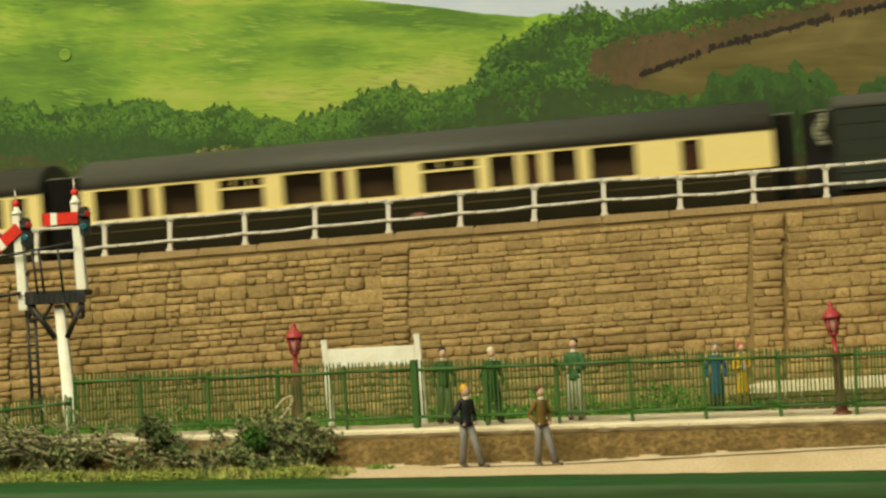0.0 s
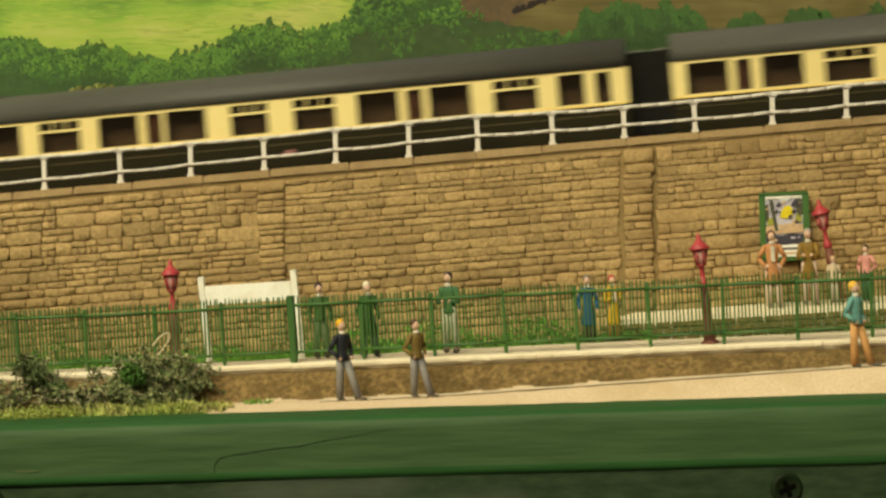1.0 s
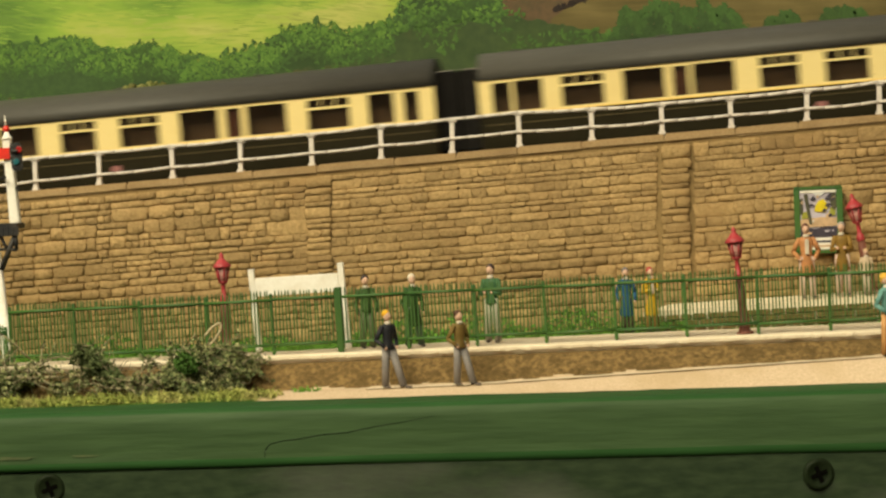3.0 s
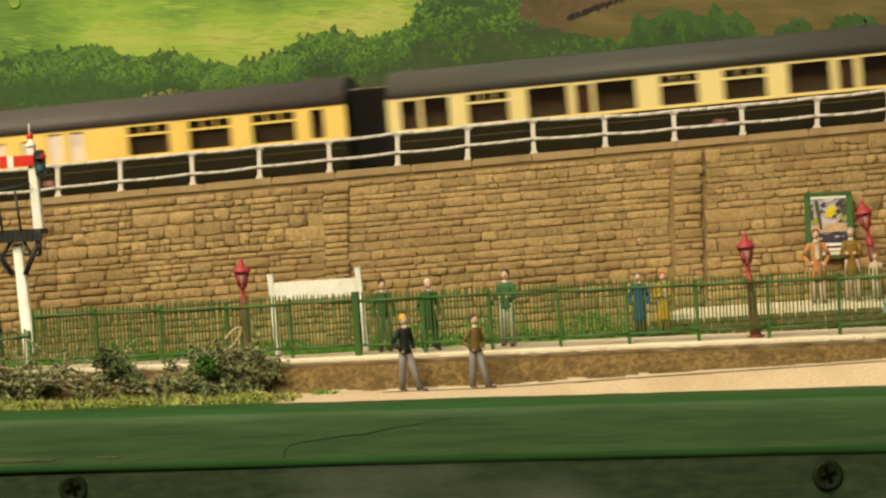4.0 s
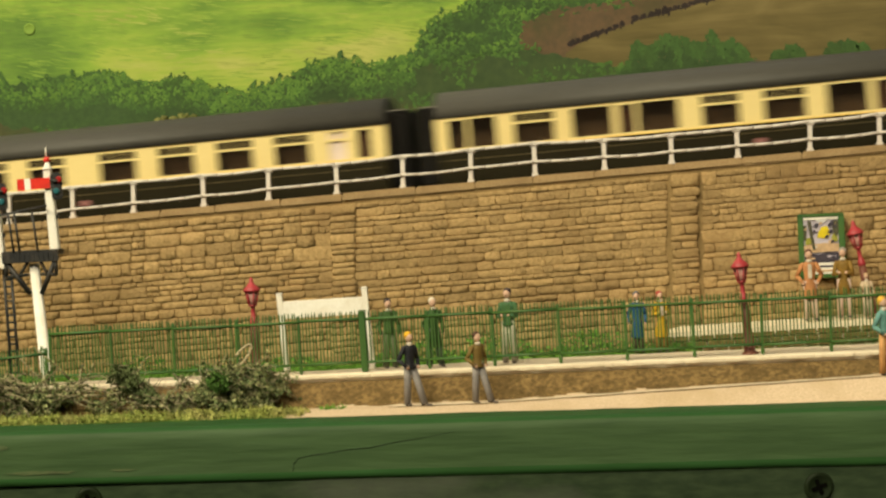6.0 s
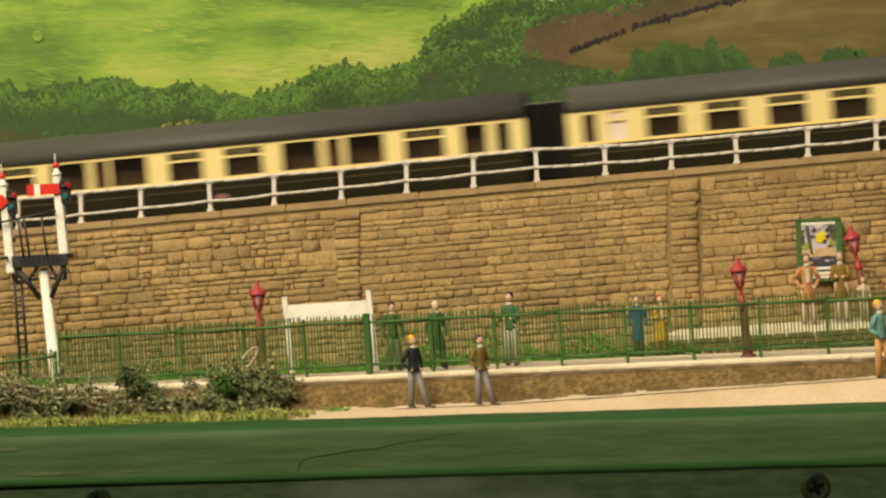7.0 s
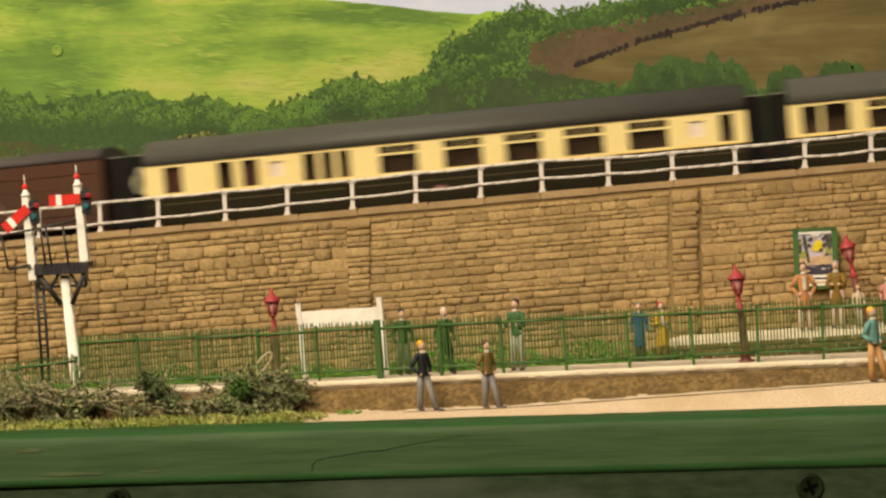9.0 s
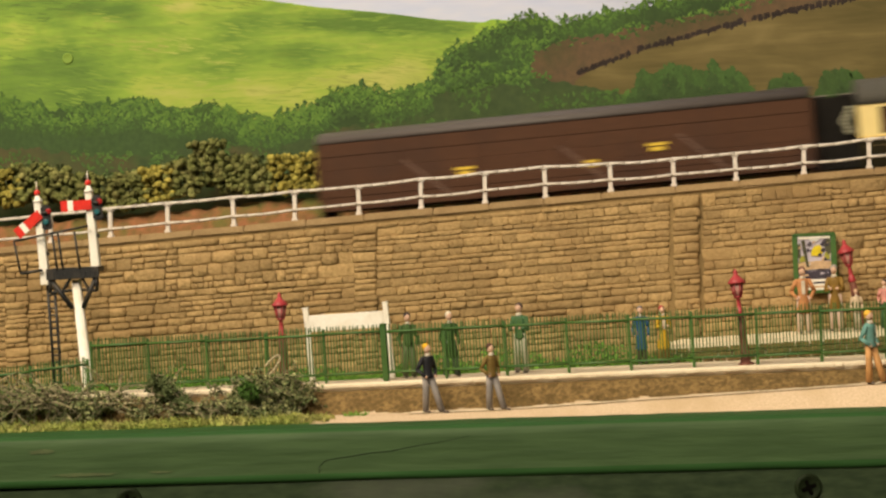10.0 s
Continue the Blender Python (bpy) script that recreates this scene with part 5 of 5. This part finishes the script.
figurine("miniature in a rust-brown coat on the raised platform", 0.1304, 0.0500, 0.0074, 25.6, 5, (0.56, 0.25, 0.10), (0.70, 0.52, 0.42), (0.14, 0.06, 0.04), 0.75, 0.6, "hips", front=(0.82, 0.72, 0.62))
figurine("miniature in an ochre-brown coat and grey cap on the raised platform", 0.1424, 0.0500, 0.0078, 25.2, -10, (0.26, 0.15, 0.03), (0.62, 0.45, 0.36), (0.34, 0.30, 0.27), 0.65, 0.7, "front")
figurine("small pale miniature child on the raised platform", 0.1500, 0.0460, 0.0080, 15.6, 0, (0.62, 0.48, 0.33), (0.5, 0.4, 0.3), (0.62, 0.42, 0.22), 0.3, 0.4)
figurine("miniature in a pink jumper on the raised platform", 0.1605, 0.0440, 0.0082, 18.6, -30, (0.68, 0.30, 0.26), (0.05, 0.11, 0.05), (0.05, 0.035, 0.03), 0, 0.5, "hips")


# ---- rolling stock ----
HALF = 0.018


def side_panel(bm, y, length, z0, z1, holes, t=0.0008):
    """One sheet with real openings, given thickness."""
    xs = sorted({-length / 2, length / 2} | {v for h in holes for v in h[:2]})
    zs = sorted({z0, z1} | {v for h in holes for v in h[2:]})
    grid = {}

    def vert(i, k):
        if (i, k) not in grid:
            grid[i, k] = bm.verts.new((xs[i], y - t / 2, zs[k]))
        return grid[i, k]
    faces = []
    for i in range(len(xs) - 1):
        for k in range(len(zs) - 1):
            cx, cz = (xs[i] + xs[i + 1]) / 2, (zs[k] + zs[k + 1]) / 2
            if any(a < cx < b and lo < cz < hi for a, b, lo, hi in holes):
                continue
            faces.append(bm.faces.new((vert(i, k), vert(i + 1, k), vert(i + 1, k + 1), vert(i, k + 1))))
    bmesh.ops.recalc_face_normals(bm, faces=faces)
    q = bmesh.ops.extrude_face_region(bm, geom=faces)
    bmesh.ops.translate(bm, vec=(0, t, 0), verts=[v for v in q["geom"] if isinstance(v, bmesh.types.BMVert)])


def arc_roof(bm, length, z0, z1, half, n=14, over=0.0006):
    rings = []
    for ex in (-1, 1):
        ring = []
        for k in range(n + 1):
            a = math.pi * k / n
            ring.append(bm.verts.new((ex * length / 2, -(half + over) * math.cos(a), z0 + (z1 - z0) * math.sin(a) ** 0.8)))
        rings.append(ring)
    for k in range(n):
        bm.faces.new((rings[0][k], rings[0][k + 1], rings[1][k + 1], rings[1][k])).smooth = True
    bm.faces.new(rings[0][::-1])
    bm.faces.new(rings[1])
    bm.faces.new((rings[0][0], rings[1][0], rings[1][-1], rings[0][-1]))


def bogie(veh, x):
    bm = bmesh.new()
    for y in (-0.0125, 0.0125):
        box(bm, (0, y, 0.0065), (0.040, 0.0018, 0.004), 0.0004)
        for dx in (-0.0170, 0.0170):
            box(bm, (dx, y * 1.07, 0.0062), (0.005, 0.002, 0.005), 0.0004)
    box(bm, (0, 0, 0.0085), (0.008, 0.026, 0.003))
    me = part("bogie", bm, M["black"], veh, "black bogie frame")
    me.location = (x, 0, 0)
    for dx in (-0.0170, 0.0170):
        bm = bmesh.new()
        for y in (-0.0082, 0.0082):
            m4 = Matrix.Translation((0, y, 0)) @ Matrix.Rotation(math.pi / 2, 4, "X")
            bmesh.ops.create_cone(bm, cap_ends=True, segments=20, radius1=0.0062, radius2=0.0062, depth=0.0022, matrix=m4)
        tube(bm, (0, -0.0125, 0), (0, 0.0125, 0), 0.001, n=8)
        w = part("wheelset", bm, M["black"], me)
        w.location = (dx, 0, 0.0062)


def ends_and_frame(veh, length, body_mat, z_top=0.040, corridor=(-1, 1)):
    bm = bmesh.new()
    box(bm, (0, 0, 0.0125), (length, 0.034, 0.002))
    box(bm, (-0.012, 0.006, 0.0085), (0.030, 0.010, 0.006), 0.0005)
    box(bm, (0.028, -0.006, 0.0085), (0.022, 0.010, 0.006), 0.0005)
    for y in (-0.014, 0.014):
        tube(bm, (-0.05, y, 0.0070), (0.05, y, 0.0070), 0.0007, n=6)
    part("underframe", bm, M["black"], veh, "black underframe")
    for ex in (-1, 1):
        bm = bmesh.new()
        box(bm, (ex * (length / 2 - 0.0005), 0, (0.0135 + z_top) / 2), (0.0011, 2 * HALF - 0.0008, z_top - 0.0135))
        part("end_wall", bm, body_mat, veh)
        if ex in corridor:
            bm = bmesh.new()
            last = None
            for k in range(13):
                x = ex * (length / 2 + (0.00066 if len(corridor) > 1 else 0.00090) * k)
                w, h = (0.0118, 0.0150) if k % 2 == 0 else (0.0106, 0.0141)
                ring = [bm.verts.new((x, a * w, 0.0300 + b * h)) for a, b in ((-1, -1), (1, -1), (1, 1), (-1, 1))]
                if last:
                    for q in range(4):
                        bm.faces.new((last[q], last[(q + 1) % 4], ring[(q + 1) % 4], ring[q]))
                else:
                    bm.faces.new(ring)
                last = ring
            bm.faces.new(last)
            gw = part("gangway", bm, M["bellows"], veh, "dark grey corridor bellows")
            bm = bmesh.new()
            box(bm, (ex * (length / 2 + 0.0036), 0, 0.0453), (0.0066, 0.0215, 0.0007), 0.0002)
            part("cover_plate", bm, plain("pale_grey_cover", (0.20, 0.18, 0.15)), gw, "pale grey plate over the bellows")
        bm = bmesh.new()
        for y in (-0.0105, 0.0105):
            tube(bm, (ex * length / 2, y, 0.0135), (ex * (length / 2 + 0.0045), y, 0.0135), 0.0007, n=8)
            tube(bm, (ex * (length / 2 + 0.0045), y, 0.0135), (ex * (length / 2 + 0.0052), y, 0.0135), 0.0022, n=12)
        part("buffers", bm, M["black"], veh)
    for x in (-length / 2 + 0.036, length / 2 - 0.036):
        bogie(veh, x)


def roof_parts(veh, length, mat, z0=0.0400, z1=0.0512):
    bm = bmesh.new()
    arc_roof(bm, length - 0.0006, z0, z1, HALF)
    rf = part("roof", bm, mat, veh)
    for k in range(9):
        x = -length / 2 + length * (k + 0.5) / 9
        bm = bmesh.new()
        lathe(bm, [(0.0012, -0.001), (0.0012, 0.0004), (0.0016, 0.0006), (0.0010, 0.0012)], 8)
        v = part("ventilator", bm, mat, rf)
        v.location = (x, 0.005 if k % 2 else -0.005, z1 - 0.0009)


SK = [(5, 10.5, "n"), (14, 22, "p"), (31, 46, "t"), (55, 68, "p"), (73, 77.5, "d"), (81, 94, "p"), (105, 118.5, "t"), (129, 144, "t"), (154, 167, "p"), (172, 176.5, "d"), (181, 194, "p"), (204, 219.5, "t"), (228.6, 236, "p"), (242, 246, "n")]
OPEN = [(6, 10, "d"), (15.5, 22.5, "h"), (31, 44.5, "t"), (54.5, 68.5, "t"), (79, 93, "t"), (103.5, 118, "t"), (134, 148.5, "t"), (159, 173, "t"), (183.5, 197.5, "t"), (207.5, 221, "t"), (229.5, 236.5, "h"), (242, 246, "d")]
BRAKE = [(6, 18, "p"), (22.5, 26.5, "d"), (32, 44, "p"), (53, 69, "t"), (78, 91, "p"), (96, 100, "d"), (105, 118, "p"), (128.5, 148, "t"), (154, 161, "p"), (166, 170, "d"), (175.5, 183, "p"), (190, 203.5, "p"), (221.5, 226.5, "d")]
BRAKE_END = [(9.5, 16, "d"), (33, 38, "n"), (43.5, 49, "d"), (55, 60, "f"), (69, 75, "q"), (77, 82, "q"), (84, 89, "q"), (102, 117, "t"), (129, 144, "t"), (154.5, 168.5, "t"), (179, 194, "t"), (205, 220, "t"), (229, 235, "f"), (242, 246, "n")]
DINER = [(8.5, 13, "n"), (21, 36.7, "t"), (48.5, 64, "t"), (76.5, 80.5, "f"), (88, 92, "f"), (99.5, 103.5, "f"), (111, 115, "f"), (121.5, 127.5, "F"), (130.5, 136.5, "F"), (155, 171, "t"), (180, 196, "t"), (205.5, 222, "t"), (229.5, 233, "n")]


def coach(label, length, windows, upper, roof_mat, ref=0.2520, ends=0.0):
    """ends: bare panel added past the outermost windows, over both ends together."""
    veh = thing("railway_coach", label, "railway coach", None, "coaches of the train")
    W = 0.0270
    holes, squeeze = [], length / ref
    length += ends
    bm = bmesh.new()
    for sy in (-1, 1):
        box(bm, (0, sy * (HALF - 0.0005), 0.0200), (length, 0.001, 0.0136))
    part("lower_side", bm, M["chocolate"], veh, "dark chocolate-brown lower panels")
    for a, b, k in windows:
        wide = {"p": 1.3, "n": 0.8, "d": 0.7, "t": 0.4}.get(k, 0.0)
        a, b = a - wide, b + wide
        lo, hi = (0.0278, 0.0388) if k in "tpqFh" else (0.0278, 0.0386) if k in "dn" else (0.0305, 0.0370)
        holes.append(((a * MM - ref / 2) * squeeze, (b * MM - ref / 2) * squeeze, lo, hi))
    for sy in (-1, 1):
        bm = bmesh.new()
        side_panel(bm, sy * (HALF - 0.0004), length, W, 0.0402, holes)
        part("upper_side", bm, upper, veh, "cream upper panels with window openings")
    bm = bmesh.new()
    box(bm, (0, -HALF - 0.0001, W - 0.0002), (length, 0.0004, 0.0004))
    part("waist_line", bm, M["cream_gold"], veh, "thin gold waist line")
    bm = bmesh.new()
    box(bm, (0, -HALF - 0.00008, 0.0232), (length - 0.004, 0.0002, 0.0002))
    part("lining", bm, plain("dull_gold", (0.16, 0.12, 0.05)), veh, "thin dull gold lining")
    bm = bmesh.new()
    lathe(bm, [(0.0017, 0), (0.0017, 0.0002)], 12)
    cr = part("crest", bm, M["crest"], veh, "small dull pink crest")
    cr.matrix_basis = Matrix.Translation((0, -HALF, 0.0198)) @ pose(0, 0, 0, 90, 0, 0) @ Matrix.Diagonal((1.15, 0.75, 1, 1))
    bm = bmesh.new()
    for ex in np.linspace(-length / 2 + 0.012, length / 2 - 0.012, 9):
        box(bm, (float(ex), 0.004, 0.027), (0.0008, 0.022, 0.025))
    box(bm, (0, -0.0095, 0.0275), (length - 0.004, 0.001, 0.0265))
    box(bm, (0, 0, 0.0142), (length - 0.004, 0.033, 0.0008))
    part("compartments", bm, M["compartment"], veh, "dim brown compartments")
    for (a, b, lo, hi), (_, _, k) in zip(holes, windows):
        bm = bmesh.new()
        box(bm, ((a + b) / 2, -HALF + 0.0010, (lo + hi) / 2), (b - a + 0.0004, 0.0003, hi - lo + 0.0004))
        mt = M["frosted"] if k in "fFh" else M["glass"]
        wn = part("window", bm, mt, veh, "frosted white pane" if k in "fFh" else "")
        if k in "th":
            bm = bmesh.new()
            z = lo + (hi - lo) * 0.70
            box(bm, ((a + b) / 2, -HALF + 0.0002, z), (b - a, 0.0006, 0.0009))
            for q in (1 / 3, 2 / 3):
                box(bm, (a + (b - a) * q, -HALF + 0.0003, (z + hi) / 2), (0.0005, 0.0005, hi - z))
            part("toplight_frame", bm, upper, wn, "cream sliding-light frame")
        if k == "d":
            bm = bmesh.new()
            box(bm, ((a + b) / 2 - 0.0005, -HALF + 0.0022, (lo + hi) / 2), ((b - a) * 0.6, 0.0006, hi - lo))
            part("door", bm, M["door_brown"], wn, "varnished brown corridor door")
    ends_and_frame(veh, length, M["chocolate"])
    roof_parts(veh, length, roof_mat)
    return veh


def van(name, label, length, mat, roof_mat, marks, corridor):
    veh = thing(name, label, "railway van")
    z0, z1 = 0.0165, 0.0450
    rows = 5
    h = (z1 - z0) / rows
    for sy in (-1, 1):
        for k in range(rows):
            bm = bmesh.new()
            box(bm, (0, sy * (HALF - 0.0006 + (0.0003 if k in (1, 4) else 0)), z0 + h * (k + 0.5)), (length, 0.0010, h - 0.00006), 0.00005)
            part("plank", bm, mat, veh)
    for k in range(7):
        x = -length / 2 + length * k / 6 * 0.985 + 0.0015
        bm = bmesh.new()
        box(bm, (x, -HALF - 0.0002, (z0 + z1) / 2), (0.0014, 0.0008, z1 - z0), 0.0002)
        part("upright", bm, mat, veh)
    for x0 in (-0.056, 0.009, 0.058):
        bm = bmesh.new()
        box(bm, (0, 0, 0), (0.026, 0.0006, 0.0010), 0.0001, Matrix.Rotation(0.70, 3, "Y"))
        o = part("brace", bm, plain("pale_brace", (0.17, 0.10, 0.075)), veh, "worn diagonal brace")
        o.location = (x0, -HALF - 0.0003, 0.0270)
    if marks:
        for x, z, w in ((-0.0405, 0.0295, 0.0080), (0.0395, 0.0320, 0.0085), (0.0120, 0.0275, 0.0055)):
            bm = bmesh.new()
            box(bm, (x, -HALF - 0.0003, z), (w, 0.0003, 0.0012))
            box(bm, (x, -HALF - 0.0003, z - 0.0019), (w * 0.7, 0.0003, 0.0016))
            part("marking", bm, M["yellow_mark"], veh, "small yellow marking")
    ends_and_frame(veh, length, mat, z1, corridor)
    roof_parts(veh, length, roof_mat, z1, 0.0505)
    return veh


TRAIN = []
lead = van("railway_van", "dark green van at the head of the train", 0.235, M["dark_green"], M["roof"], False, (-1,))
TRAIN.append((lead, 0.4030))
a = coach("cream and brown brake coach with a blank luggage end", 0.2562, BRAKE, M["cream"], M["roof"], ends=0.0012)
TRAIN.append((a, 0.1360))
sk = coach("cream and brown corridor coach with a dark grey roof", 0.2475, SK, M["cream"], M["roof"], ends=0.0020)
TRAIN.append((sk, -0.1330))
for off in (-0.3990, -0.6650, -1.1900, -1.7250, -1.9910):
    TRAIN.append((copy_thing(sk, Matrix()), off))
op = coach("cream and brown open coach with a row of sliding-light windows", 0.2475, OPEN, M["cream"], M["roof"], ends=0.0020)
TRAIN.append((op, -1.4590))
diner = coach("golden cream and brown dining car with frosted kitchen panes", 0.2380, DINER, M["cream_gold"], M["roof_brown"], 0.2415, 0.0024)
TRAIN.append((diner, -0.9260))
last_coach = coach("cream and brown brake coach at the rear of the coaches", 0.2505, BRAKE_END, M["cream"], M["roof"])
TRAIN.append((last_coach, -2.2575))
TRAIN.append((van("parcels_van", "brown planked parcels van with yellow markings, last in the train", 0.2055, M["van_brown"], M["roof_brown"], True, (1,)), -2.5030))



def hoses(veh, x, z):
    """Pale brake hoses that hang at a vehicle's rear end."""
    r = random.Random(5)
    bm = bmesh.new()
    for y in (-0.0146, -0.0132):
        p = Vector((x + r.uniform(-0.002, 0.002), y, z + 0.004))
        for k in range(7):
            q = p + Vector((-0.0012 * math.sin(k * 0.9) + r.uniform(-0.0006, 0.0006), r.uniform(-0.001, 0.001), -0.0016))
            tube(bm, p, q, 0.0006, n=6)
            p = q
    part("brake_hose", bm, plain("pale_hose", (0.44, 0.42, 0.30)), veh, "pale grey-green brake hoses")


hoses(lead, -0.1210, 0.0400)
hoses(last_coach, -0.1285, 0.0360)

# way of the first coupling along the line, in metres, each half second
WAY = [-0.1733, -0.036, 0.094, 0.208, 0.3276, 0.4303, 0.540, 0.651, 0.7651, 0.8822, 1.0226, 1.1567, 1.307, 1.464, 1.6272, 1.7818, 1.9490, 2.0945, 2.2460, 2.3910, 2.5408]


def motions():
    for veh, off in TRAIN:
        rows = []
        for k, s in enumerate(WAY):
            x = s + off
            rows.append((0.5 * k, Matrix.Translation((x, 0.110, track_z(x))) @ TILT))
        walk(veh, rows)


# ---- the stones of the wall ----
rest_v, rest_f = [], []
placed = 0
for k, (u, h, w, ch, y) in enumerate(stone_list):
    me, sv, sf = STONES[rng.randrange(14)]
    x, z = wall_pt(u, h)
    deep = 0.0010 * rng.uniform(0.6, 1.45)
    flip = rng.choice((-1, 1))
    if -0.055 < u < 0.150 and h < 0.040 and placed < 300:
        ob = new("stone", me)
        ob.parent = wall
        ob.matrix_basis = Matrix.Translation((x, y - 0.0002, z)) @ TILT @ Matrix.Diagonal((flip * (w - 0.00014) if flip < 0 else w - 0.00014, deep, ch - 0.00014, 1))
        placed += 1
    else:
        i = len(rest_v)
        q = sv * np.array((flip * (w - 0.00014), deep, ch - 0.00014))
        q[:, 2] += q[:, 0] * SLOPE
        q += np.array((x, y - 0.0002, z))
        rest_v += [tuple(p) for p in q]
        rest_f += [tuple(i + c for c in f) for f in sf]
tagged(raw("stones", rest_v, rest_f, M["stone"], wall, "", True), kind="stuff")

motions()
